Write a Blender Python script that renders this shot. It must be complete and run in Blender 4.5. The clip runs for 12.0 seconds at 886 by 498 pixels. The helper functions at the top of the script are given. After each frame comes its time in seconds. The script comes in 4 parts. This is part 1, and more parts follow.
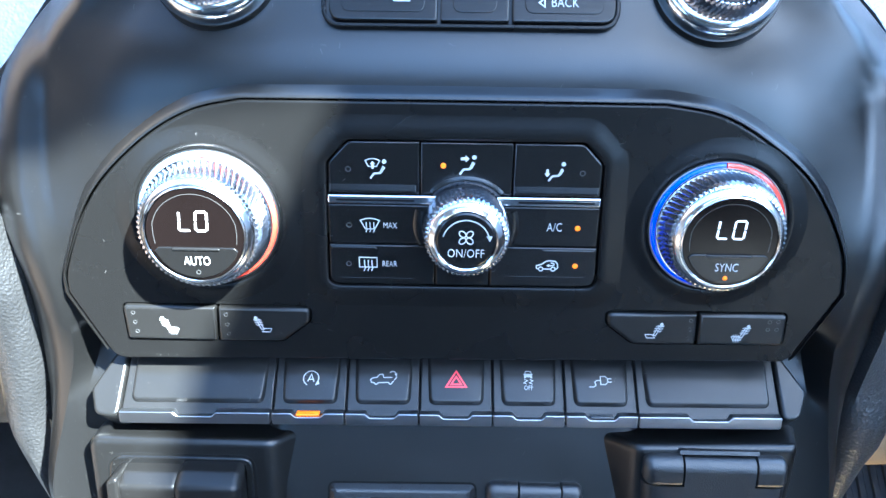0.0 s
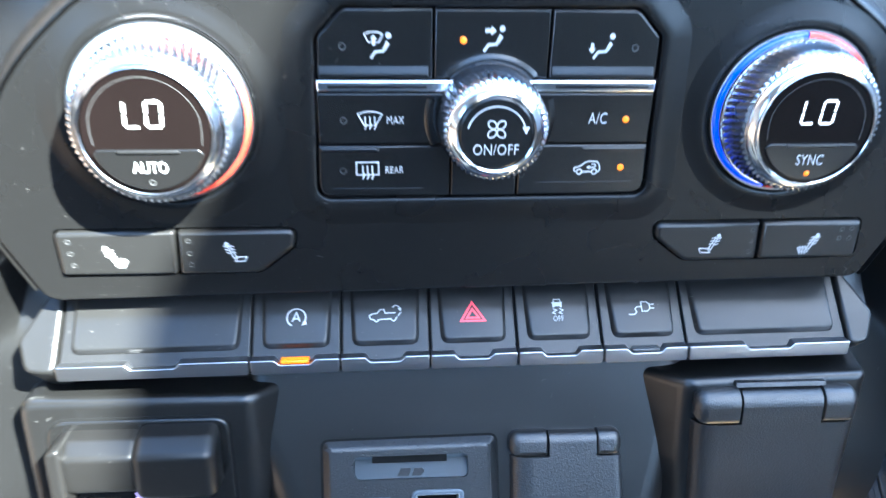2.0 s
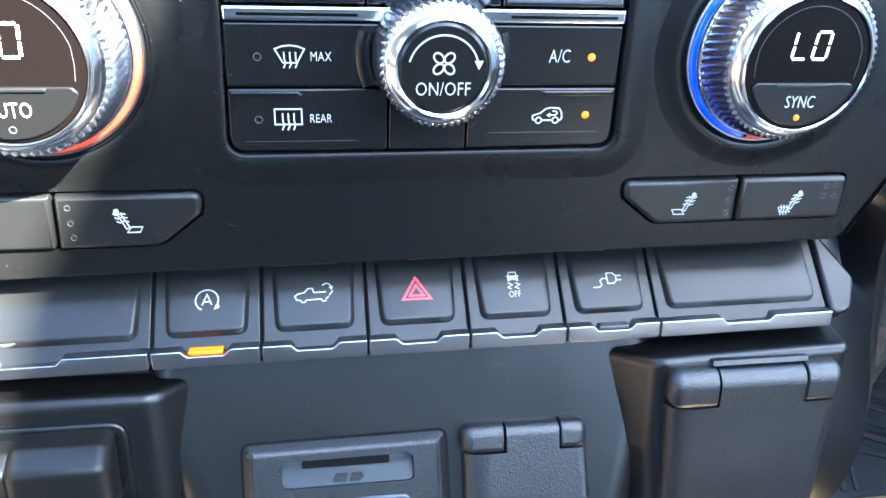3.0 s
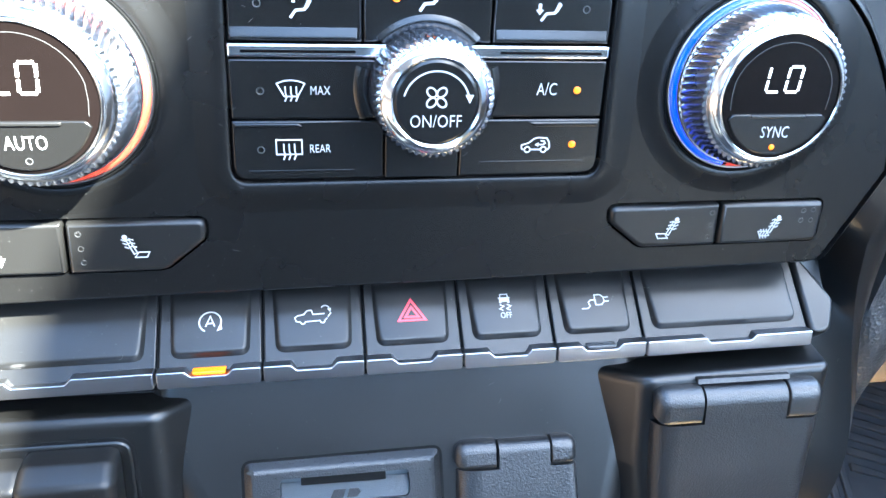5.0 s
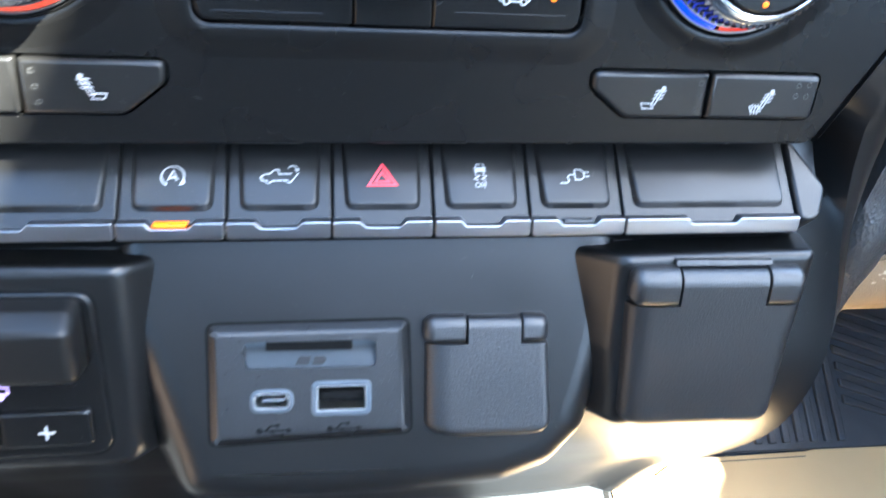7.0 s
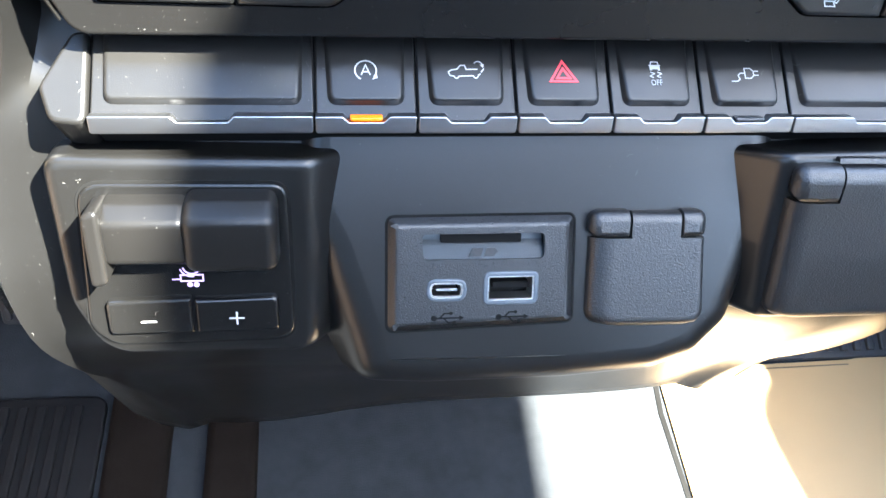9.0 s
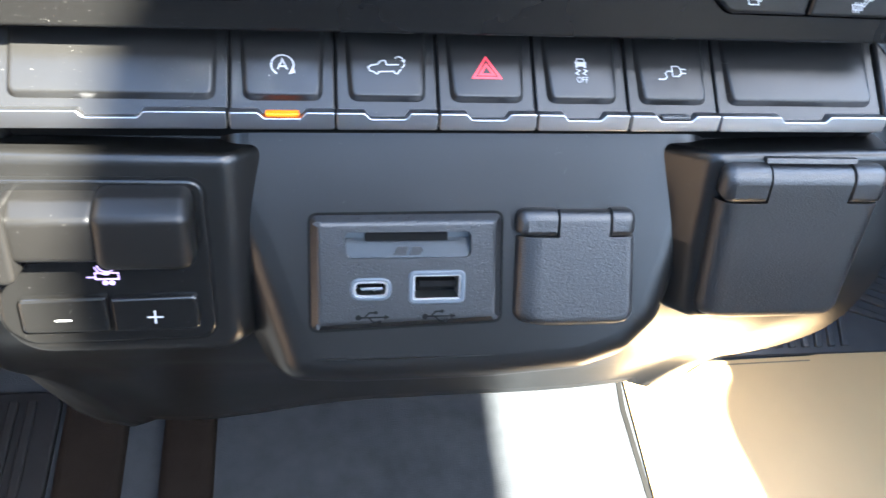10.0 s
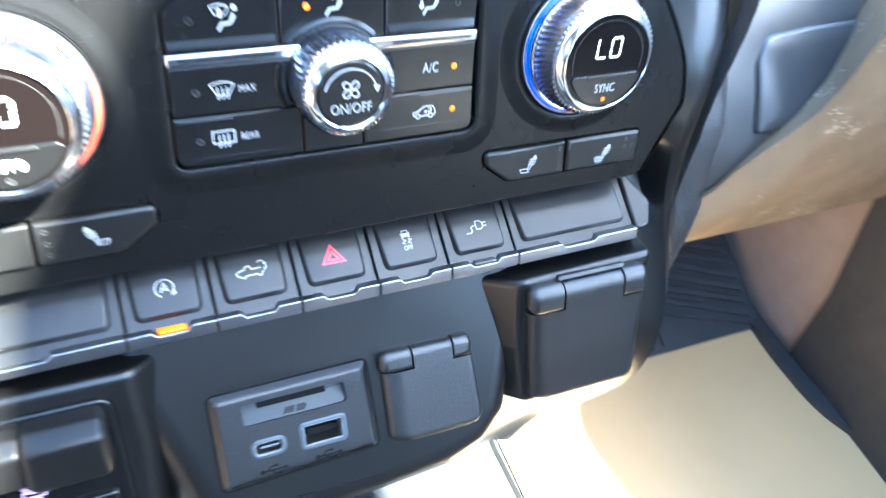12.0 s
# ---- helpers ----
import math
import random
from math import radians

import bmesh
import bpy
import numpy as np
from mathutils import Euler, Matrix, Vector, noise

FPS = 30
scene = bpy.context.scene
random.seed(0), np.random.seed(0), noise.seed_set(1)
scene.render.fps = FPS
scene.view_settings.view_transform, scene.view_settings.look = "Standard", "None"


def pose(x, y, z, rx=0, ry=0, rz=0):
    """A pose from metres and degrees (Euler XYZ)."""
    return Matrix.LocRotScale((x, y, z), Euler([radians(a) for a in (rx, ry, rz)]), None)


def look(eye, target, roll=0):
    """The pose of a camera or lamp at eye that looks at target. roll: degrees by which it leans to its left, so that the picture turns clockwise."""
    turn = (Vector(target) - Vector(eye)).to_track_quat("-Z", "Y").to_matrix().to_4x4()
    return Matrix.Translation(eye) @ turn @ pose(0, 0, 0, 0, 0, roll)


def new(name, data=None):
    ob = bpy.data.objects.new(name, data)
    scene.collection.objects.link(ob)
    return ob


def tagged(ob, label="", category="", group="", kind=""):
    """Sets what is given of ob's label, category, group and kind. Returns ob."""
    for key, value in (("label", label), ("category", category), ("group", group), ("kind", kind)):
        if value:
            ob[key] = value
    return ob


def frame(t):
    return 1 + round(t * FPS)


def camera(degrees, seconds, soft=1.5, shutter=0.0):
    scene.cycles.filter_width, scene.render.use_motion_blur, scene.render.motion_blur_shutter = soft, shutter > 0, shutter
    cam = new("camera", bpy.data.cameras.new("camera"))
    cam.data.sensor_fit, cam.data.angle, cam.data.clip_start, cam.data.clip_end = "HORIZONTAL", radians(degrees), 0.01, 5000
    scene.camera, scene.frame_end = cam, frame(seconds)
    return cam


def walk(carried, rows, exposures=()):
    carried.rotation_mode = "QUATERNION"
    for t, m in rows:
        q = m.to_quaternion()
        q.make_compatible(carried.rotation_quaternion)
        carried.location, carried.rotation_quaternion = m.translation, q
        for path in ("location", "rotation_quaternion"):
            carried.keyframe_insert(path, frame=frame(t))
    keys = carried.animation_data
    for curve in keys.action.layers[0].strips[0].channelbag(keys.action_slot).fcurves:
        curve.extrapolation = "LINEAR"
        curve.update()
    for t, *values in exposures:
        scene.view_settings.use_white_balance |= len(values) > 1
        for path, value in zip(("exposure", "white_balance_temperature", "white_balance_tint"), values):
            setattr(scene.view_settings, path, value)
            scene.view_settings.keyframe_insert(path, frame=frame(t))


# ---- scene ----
cam = camera(59.6, 12.0, shutter=0.45)
PATH = [
    (0, (0.00616, -0.00118, 0.85056), (-0.00824, 0.76512, 0.20823), 0.348),
    (0.5, (0.00720, -0.00102, 0.85212), (-0.00609, 0.76192, 0.20579), 0.337),
    (1, (0.00825, -0.00069, 0.85024), (0.00627, 0.75666, 0.19724), 0.538),
    (1.5, (0.00495, 0.00510, 0.83501), (0.02780, 0.74420, 0.16180), 1.237),
    (2, (-0.01792, 0.02831, 0.80539), (0.05034, 0.75559, 0.12245), 2.867),
    (2.5, (-0.01465, 0.05139, 0.77431), (0.11012, 0.76474, 0.08470), 5.225),
    (3, (-0.01738, 0.04802, 0.77651), (0.13806, 0.76195, 0.09376), 6.470),
    (3.2, (-0.01948, 0.04526, 0.77330), (0.14677, 0.76540, 0.09968), 6.835),
    (5, (-0.01768, 0.04195, 0.78311), (0.14146, 0.77381, 0.12050), 6.317),
    (5.5, (-0.01689, 0.04243, 0.78259), (0.14576, 0.77073, 0.11692), 6.370),
    (6, (-0.00438, 0.04975, 0.78365), (0.16050, 0.76447, 0.10394), 6.970),
    (6.5, (0.00211, 0.04556, 0.76419), (0.15495, 0.74225, 0.06330), 7.650),
    (7, (-0.00615, 0.03216, 0.76431), (0.13692, 0.71071, 0.04382), 8.325),
    (7.5, (-0.04294, 0.00412, 0.78501), (0.08420, 0.67362, 0.05317), 8.004),
    (7.7, (-0.05749, 0.00919, 0.78017), (0.07900, 0.66922, 0.04143), 8.692),
    (9.3, (-0.05648, 0.02774, 0.76108), (0.08709, 0.62191, -0.03035), 10.048),
    (9.5, (-0.04817, 0.02888, 0.76294), (0.09962, 0.62262, -0.02802), 10.397),
    (10, (-0.03916, 0.02786, 0.76131), (0.12336, 0.61723, -0.03004), 11.765),
    (10.5, (-0.00808, 0.03137, 0.75679), (0.17294, 0.61875, -0.03202), 12.883),
    (11, (0.00088, 0.03539, 0.75507), (0.20486, 0.62114, -0.02934), 13.315),
    (11.5, (-0.00195, 0.03515, 0.76859), (0.23231, 0.62387, -0.00505), 12.978),
    (11.8, (-0.01886, 0.03396, 0.79855), (0.26968, 0.64133, 0.05839), 11.911),
    (12, (-0.05159, 0.02742, 0.82608), (0.30516, 0.60243, 0.08981), 13.435),
]
walk(cam, [(t, look(eye, target, roll)) for t, eye, target, roll in PATH],
     exposures=[(0.0, 4.82, 4980, -2), (1.5, 5.0, 5150, -2), (3.0, 5.43, 5600, -1), (6.0, 5.61, 5700, -1), (7.5, 5.42, 5900, 1), (9.5, 5.24, 6080, 3), (11.0, 5.5, 6250, 3), (12.0, 5.6, 5450, -2)])

# ---- light ----
import mathutils

world = bpy.data.worlds.new("sky")
scene.world = world
world.use_nodes = True
SUN_TO = Vector((0.50, -0.318, 0.79)).normalized()
sky = world.node_tree.nodes.new("ShaderNodeTexSky")
sky.sky_type, sky.sun_disc = "NISHITA", False
sky.sun_elevation = math.asin(SUN_TO.z)
sky.sun_rotation = math.atan2(SUN_TO.x, SUN_TO.y)
sky.dust_density = 1.2
world.node_tree.links.new(sky.outputs[0], world.node_tree.nodes["Background"].inputs[0])
world.node_tree.nodes["Background"].inputs[1].default_value = 0.085
sun_data = bpy.data.lights.new("sun", "SUN")
sun_data.energy, sun_data.angle, sun_data.color = 5.0, radians(0.8), (1.0, 0.90, 0.77)
sun = new("sun", sun_data)
sun.matrix_world = look(SUN_TO * 3 + Vector((0, 0, 1)), (0, 0, 1))


# ---- materials ----
def material(name, colour, rough=0.5, metal=0.0, grain=0.0, grain_scale=2500.0, cloud=0.12, cloud_scale=45.0,
             second=None, emit=0.0, coat=0.0, cells="", specular=0.5, rough_var=0.08, transmission=0.0):
    """A surface with colour drift and roughness drift at a large scale, and a fine relief."""
    m = bpy.data.materials.new(name)
    m.use_nodes = True
    nt = m.node_tree
    bsdf = nt.nodes["Principled BSDF"]
    N, L = nt.nodes.new, nt.links.new
    bsdf.inputs["Metallic"].default_value = metal
    bsdf.inputs["Specular IOR Level"].default_value = specular
    bsdf.inputs["Coat Weight"].default_value = coat
    bsdf.inputs["Coat Roughness"].default_value = 0.08
    bsdf.inputs["Transmission Weight"].default_value = transmission
    geo = N("ShaderNodeNewGeometry")
    n1 = N("ShaderNodeTexNoise")
    n1.inputs["Scale"].default_value, n1.inputs["Detail"].default_value = cloud_scale, 5.0
    L(geo.outputs["Position"], n1.inputs["Vector"])
    ramp = N("ShaderNodeMix")
    ramp.data_type = "RGBA"
    c2 = second or tuple(c * (1 - cloud) for c in colour)
    c1 = colour if second else tuple(min(1, c * (1 + cloud)) for c in colour)
    ramp.inputs[6].default_value, ramp.inputs[7].default_value = (*c1, 1), (*c2, 1)
    L(n1.outputs["Fac"], ramp.inputs[0])
    L(ramp.outputs[2], bsdf.inputs["Base Color"])
    mr = N("ShaderNodeMapRange")
    mr.inputs[1].default_value, mr.inputs[2].default_value = 0.3, 0.7
    mr.inputs[3].default_value, mr.inputs[4].default_value = max(0.02, rough - rough_var), min(1, rough + rough_var)
    L(n1.outputs["Fac"], mr.inputs[0])
    L(mr.outputs[0], bsdf.inputs["Roughness"])
    if grain:
        if cells:
            tx = N("ShaderNodeTexVoronoi")
            tx.feature = cells
            out = tx.outputs["Distance"]
        else:
            tx = N("ShaderNodeTexNoise")
            tx.inputs["Detail"].default_value = 3.0
            out = tx.outputs["Fac"]
        tx.inputs["Scale"].default_value = grain_scale
        L(geo.outputs["Position"], tx.inputs["Vector"])
        bump = N("ShaderNodeBump")
        bump.inputs["Strength"].default_value, bump.inputs["Distance"].default_value = grain, 0.0004
        L(out, bump.inputs["Height"])
        L(bump.outputs[0], bsdf.inputs["Normal"])
    if emit:
        bsdf.inputs["Emission Color"].default_value = (*colour, 1)
        bsdf.inputs["Emission Strength"].default_value = emit
    return m


PANEL = material("panel_black", (0.0054, 0.0053, 0.0052), 0.27, grain=0.10, grain_scale=4200, specular=0.22, rough_var=0.012, cloud=0.05)
KEY = material("key_black", (0.0050, 0.0049, 0.0048), 0.22, grain=0.06, grain_scale=4200, specular=0.42, rough_var=0.02)
SWITCH = material("switch_black", (0.0078, 0.0076, 0.0073), 0.32, grain=0.12, grain_scale=3600, rough_var=0.04, specular=0.42)
TRIM = material("trim_black", (0.0050, 0.0049, 0.0048), 0.31, grain=0.10, grain_scale=3000, specular=0.46, rough_var=0.03)
GRAINED = material("grained_black", (0.0075, 0.0075, 0.0077), 0.36, grain=0.42, grain_scale=1900, specular=0.62)
COARSE = material("coarse_black", (0.0062, 0.0062, 0.0064), 0.36, grain=0.42, grain_scale=2000, cloud=0.7, cloud_scale=2000, specular=0.55, rough_var=0.10)
LEVER = material("lever_black", (0.0062, 0.0059, 0.0056), 0.36, grain=0.15, grain_scale=3600, specular=0.28, rough_var=0.04)
LEATHER = material("leather_black", (0.0150, 0.0150, 0.0153), 0.38, grain=0.7, grain_scale=800, cells="F1", specular=1.0)
SOFT = material("soft_black", (0.0380, 0.0380, 0.0385), 0.36, grain=0.3, grain_scale=1500, specular=0.75)
DEEP = material("gap_black", (0.003, 0.003, 0.003), 0.8, specular=0.12)
GLOSS = material("display_black", (0.0036, 0.0025, 0.0023), 0.16, cloud=0.25, rough_var=0.03, specular=0.16)
CHROME = material("chrome", (0.66, 0.67, 0.69), 0.15, metal=1.0, cloud=0.04, rough_var=0.05)
SATIN = material("satin_silver", (0.34, 0.345, 0.36), 0.33, metal=1.0, grain=0.02, grain_scale=5000, cloud=0.02, rough_var=0.0)
KNURL = material("knurled_chrome", (0.52, 0.53, 0.57), 0.20, metal=1.0, cloud=0.05)
BLUE = material("blue_ring", (0.008, 0.045, 0.80), 0.25, emit=0.032, coat=0.6)
RED = material("red_ring", (0.62, 0.035, 0.02), 0.25, emit=0.011, coat=0.6)
# scale colours of the left dial, with the wash of sunlight painted in
BLUE_SUN = material("sunlit_blue_ring", (0.42, 0.56, 0.72), 0.25, coat=0.6)
RED_SUN = material("sunlit_red_ring", (0.74, 0.075, 0.035), 0.25, emit=0.009, coat=0.6)
WHITE = material("white_print", (0.42, 0.42, 0.42), 0.5, cloud=0.05)
DIGIT = material("display_white", (1.0, 0.95, 0.86), 0.4, emit=0.055)
AMBER = material("amber_light", (1.0, 0.17, 0.002), 0.3, emit=0.026)
VIOLET = material("violet_print", (0.62, 0.42, 0.80), 0.4, emit=0.020)
HAZARD = material("red_print", (0.75, 0.05, 0.07), 0.4, emit=0.011)
LEDOFF = material("lamp_off", (0.05, 0.05, 0.05), 0.25)
PORT = material("port_grey", (0.055, 0.066, 0.078), 0.35, grain=0.15, grain_scale=3000)
SLATE = material("slot_grey", (0.036, 0.047, 0.056), 0.34, grain=0.2, grain_scale=3000)
METAL = material("port_metal", (0.62, 0.61, 0.58), 0.28, metal=1.0, cloud=0.15)
CARPET = material("carpet_grey", (0.026, 0.029, 0.033), 0.95, grain=1.0, grain_scale=900, cloud=0.35, cloud_scale=60, specular=0.1)
TANMAT = material("tan_vinyl", (0.51, 0.333, 0.155), 0.55, grain=0.25, grain_scale=900, cloud=0.10, cloud_scale=9)
TANTRIM = material("tan_trim", (0.170, 0.127, 0.079), 0.50, grain=0.6, grain_scale=800, cloud=0.30, cloud_scale=30, specular=0.28)


def scuffs(m, colour, scale, least):
    """Pale worn specks over a material's own colour, gathered in patches."""
    nt = m.node_tree
    N, L = nt.nodes.new, nt.links.new
    bsdf = nt.nodes["Principled BSDF"]
    base = bsdf.inputs["Base Color"].links[0].from_socket
    geo, fine, patch = N("ShaderNodeNewGeometry"), N("ShaderNodeTexNoise"), N("ShaderNodeTexNoise")
    fine.inputs["Scale"].default_value, fine.inputs["Detail"].default_value = scale, 2.0
    patch.inputs["Scale"].default_value, patch.inputs["Detail"].default_value = scale / 9, 1.0
    total, mr, mix = N("ShaderNodeMath"), N("ShaderNodeMapRange"), N("ShaderNodeMix")
    mr.inputs[1].default_value, mr.inputs[2].default_value = least, least + 0.09
    mix.data_type = "RGBA"
    mix.inputs[7].default_value = (*colour, 1)
    for n in (fine, patch):
        L(geo.outputs["Position"], n.inputs["Vector"])
    L(fine.outputs["Fac"], total.inputs[0])
    L(patch.outputs["Fac"], total.inputs[1])
    L(total.outputs[0], mr.inputs[0])
    L(mr.outputs[0], mix.inputs[0])
    L(base, mix.inputs[6])
    L(mix.outputs[2], bsdf.inputs["Base Color"])


scuffs(TANTRIM, (0.42, 0.37, 0.29), 330, 1.25)
RUBBER = material("rubber_black", (0.024, 0.025, 0.027), 0.55, grain=0.4, grain_scale=1500, cloud=0.25)
# the same rubber with the shade of the driver footwell put into its colour
MATSHADED = material("shaded_rubber_black", (0.008, 0.008, 0.009), 0.6, specular=0.2, grain=0.4, grain_scale=1500, cloud=0.25)
SHELL = material("cab_lining", (0.36, 0.36, 0.36), 0.85, grain=0.5, grain_scale=700, cloud=0.10, cloud_scale=6)
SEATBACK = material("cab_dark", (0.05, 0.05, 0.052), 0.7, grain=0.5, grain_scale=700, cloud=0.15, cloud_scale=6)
FABRIC = material("perforated_trim", (0.42, 0.44, 0.47), 0.35, grain=1.0, grain_scale=700, cells="SMOOTH_F1", metal=0.3)
BROWN = material("carpet_shading_brown", (0.0085, 0.0062, 0.0050), 0.9, specular=0.1, grain=0.8, grain_scale=900, cloud=0.3)
DOORSIDE = material("door_lining", (0.38, 0.37, 0.36), 0.8, grain=0.5, grain_scale=700, cloud=0.10, cloud_scale=6)
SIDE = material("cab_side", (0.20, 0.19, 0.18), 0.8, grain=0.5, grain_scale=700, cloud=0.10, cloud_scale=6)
BROWNSIDE = material("cab_brown", (0.13, 0.088, 0.062), 0.7, grain=0.5, grain_scale=700, cloud=0.15, cloud_scale=6)
KICK = material("kick_brown", (0.27, 0.205, 0.17), 0.6, grain=0.5, grain_scale=800, cloud=0.15)
DUST = material("dust", (0.12, 0.117, 0.11), 0.9)

# ---- shape helpers: lengths in millimetres, on a slanted sheet with x to the right, s up the sheet, w out of it ----
MM = 0.001


def sheet(y, z, lean):
    """The pose of a sheet through (0, y, z) whose top leans away by that many degrees."""
    a = radians(lean)
    return Matrix(((1, 0, 0, 0), (0, math.sin(a), -math.cos(a), y), (0, math.cos(a), math.sin(a), z), (0, 0, 0, 1)))


def thing(name, m, label, category, group="", kind=""):
    e = new(name)
    e.empty_display_size = 0.01
    e.matrix_world = m
    return tagged(e, label, category, group, kind)


def part(name, bm, mat, parent=None, label="", m=None, smooth=True, edge=35):
    me = bpy.data.meshes.new(name)
    bmesh.ops.recalc_face_normals(bm, faces=bm.faces)
    for f in bm.faces:
        f.normal_update()
        f.smooth = smooth and abs(f.normal.z) < 0.99995
    if smooth:
        for e in bm.edges:
            if len(e.link_faces) == 2 and e.calc_face_angle(0) > radians(edge):
                e.smooth = False
    bm.to_mesh(me)
    bm.free()
    me.materials.append(mat)
    ob = new(name, me)
    if parent:
        ob.parent = parent
    if m is not None:
        ob.matrix_local = m
    return tagged(ob, label) if label else ob


def rounded(points, r=1.0, n=5):
    """An outline from corners (x, s) or (x, s, own radius), with rounded corners."""
    out, k = [], len(points)
    for i in range(k):
        p = Vector(points[i][:2])
        a, b = Vector(points[i - 1][:2]) - p, Vector(points[(i + 1) % k][:2]) - p
        rad = points[i][2] if len(points[i]) > 2 else r
        la, lb = a.length, b.length
        ang = a.angle(b)
        if rad < 1e-4:
            out.append(p)
            continue
        d = min(max(rad / math.tan(ang / 2), 0.3), 0.49 * la, 0.49 * lb)
        p0, p1 = p + a / la * d, p + b / lb * d
        for j in range(n + 1):
            f = j / n
            out.append((1 - f) ** 2 * p0 + 2 * f * (1 - f) * p + f * f * p1)
    return out


def box(x0, s0, x1, s1):
    return [(x0, s0), (x1, s0), (x1, s1), (x0, s1)]


def curve(points, n=6):
    """An open smooth line through points."""
    out, k = [], len(points)
    for i in range(k - 1):
        p0, p1, p2, p3 = (Vector(points[j]) for j in (max(0, i - 1), i, i + 1, min(k - 1, i + 2)))
        out += [0.5 * (2 * p1 + (p2 - p0) * t + (2 * p0 - 5 * p1 + 4 * p2 - p3) * t * t + (3 * p1 - p0 - 3 * p2 + p3) * t ** 3) for t in [j / n for j in range(n)]]
    return out + [Vector(points[-1])]


def inset(loop, d):
    out, k = [], len(loop)
    area = sum(loop[i - 1][0] * loop[i][1] - loop[i][0] * loop[i - 1][1] for i in range(k))
    sg = 1 if area > 0 else -1
    for i in range(k):
        p, a, b = Vector(loop[i]), Vector(loop[i - 1]), Vector(loop[(i + 1) % k])
        u, v = (p - a), (b - p)
        u = u.normalized() if u.length > 1e-9 else v.normalized()
        v = v.normalized() if v.length > 1e-9 else u
        n1, n2 = Vector((-u.y, u.x)) * sg, Vector((-v.y, v.x)) * sg
        n = n1 + n2
        n = n.normalized() if n.length > 1e-6 else n1
        out.append(p + n * d / max(0.5, n.dot(n1)))
    for _ in range(60):
        bad = [i for i in range(k) if (Vector(loop[i]) - Vector(loop[i - 1])).dot(out[i] - out[i - 1]) < -1e-9]
        if not bad:
            break
        for i in bad:
            out[i] = out[i - 1] = (out[i] + out[i - 1]) / 2
    return out


def ring(bm, loop, w):
    return [bm.verts.new((p[0] * MM, p[1] * MM, w * MM)) for p in loop]


def bridge(bm, a, b):
    k = len(a)
    for i in range(k):
        bm.faces.new((a[i - 1], a[i], b[i], b[i - 1]))


def slab(bm, loop, w0, w1, bev=0.3, holes=(), steps=4, bottom=False, flare=0.0, dome=0.0):
    """A plate of that outline from w0 up to w1, its upper edge rounded; holes go down to w0 through it."""
    last = ring(bm, inset(loop, -flare) if flare else loop, w0)
    first = last
    lo = ring(bm, loop, w1 - bev)
    bridge(bm, last, lo)
    last = lo
    for j in range(1, steps + 1):
        a = j / steps * math.pi / 2
        cur = ring(bm, inset(loop, bev * (1 - math.cos(a))), w1 - bev + bev * math.sin(a))
        bridge(bm, last, cur)
        last = cur
    cur = ring(bm, inset(loop, bev + 0.08), w1)
    bridge(bm, last, cur)
    last = cur
    if dome:
        for q in (1.5, 3.5, 6, 9):
            cur = ring(bm, inset(loop, bev + q), w1 + dome * (1 - (1 - q / 10) ** 2))
            bridge(bm, last, cur)
            last = cur
    if not holes:
        bm.faces.new(last)
    else:
        rings = [last]
        for h in holes:
            top = ring(bm, h, w1)
            bridge(bm, top, ring(bm, h, w0))
            rings.append(top)
        flat_verts = [v for r in rings for v in r]
        for tri in mathutils.geometry.tessellate_polygon([[v.co.copy() for v in r] for r in rings]):
            corner = [flat_verts[i] for i in tri]
            if len(set(corner)) == 3 and not bm.faces.get(corner):
                bm.faces.new(corner)
    if bottom:
        bm.faces.new(first)
    bmesh.ops.remove_doubles(bm, verts=bm.verts, dist=0.025 * MM)
    return bm


def plate(loop, w0, w1, bev=0.3, holes=(), bottom=False, flare=0.0, dome=0.0):
    return slab(bmesh.new(), loop, w0, w1, bev, holes, bottom=bottom, flare=flare, dome=dome)


def block(front, base, w0, w1, r, holes=(), steps=6):
    """A block whose sides slope from the base outline at w0 to the front outline at w1, its front edge rounded by r."""
    bm = bmesh.new()
    last = ring(bm, base, w0)
    inner = inset(front, r)
    depth = max(0.01, min(1.0, r / abs(w1 - w0)))
    side = [Vector(a).lerp(Vector(b), depth) for a, b in zip(front, base)]
    ws = w1 + (w0 - w1) * depth
    for j in range(steps + 1):
        t = j / steps
        loop = [a * (1 - t) ** 2 + Vector(b) * 2 * t * (1 - t) + Vector(c) * t * t for a, b, c in zip(side, front, inner)]
        cur = ring(bm, loop, ws * (1 - t) ** 2 + w1 * (1 - (1 - t) ** 2))
        bridge(bm, last, cur)
        last = cur
    if not holes:
        bm.faces.new(last)
    else:
        rings = [last]
        for h in holes:
            top = ring(bm, h, w1)
            bridge(bm, top, ring(bm, h, w0))
            rings.append(top)
        every = [v for q in rings for v in q]
        for tri in mathutils.geometry.tessellate_polygon([[v.co.copy() for v in q] for q in rings]):
            corner = [every[i] for i in tri]
            if len(set(corner)) == 3 and not bm.faces.get(corner):
                bm.faces.new(corner)
    return bm


def shaped(bm, f):
    """Moves every point by f(x, s, w), all in millimetres."""
    for v in bm.verts:
        v.co = Vector(f(v.co.x / MM, v.co.y / MM, v.co.z / MM)) * MM
    return bm


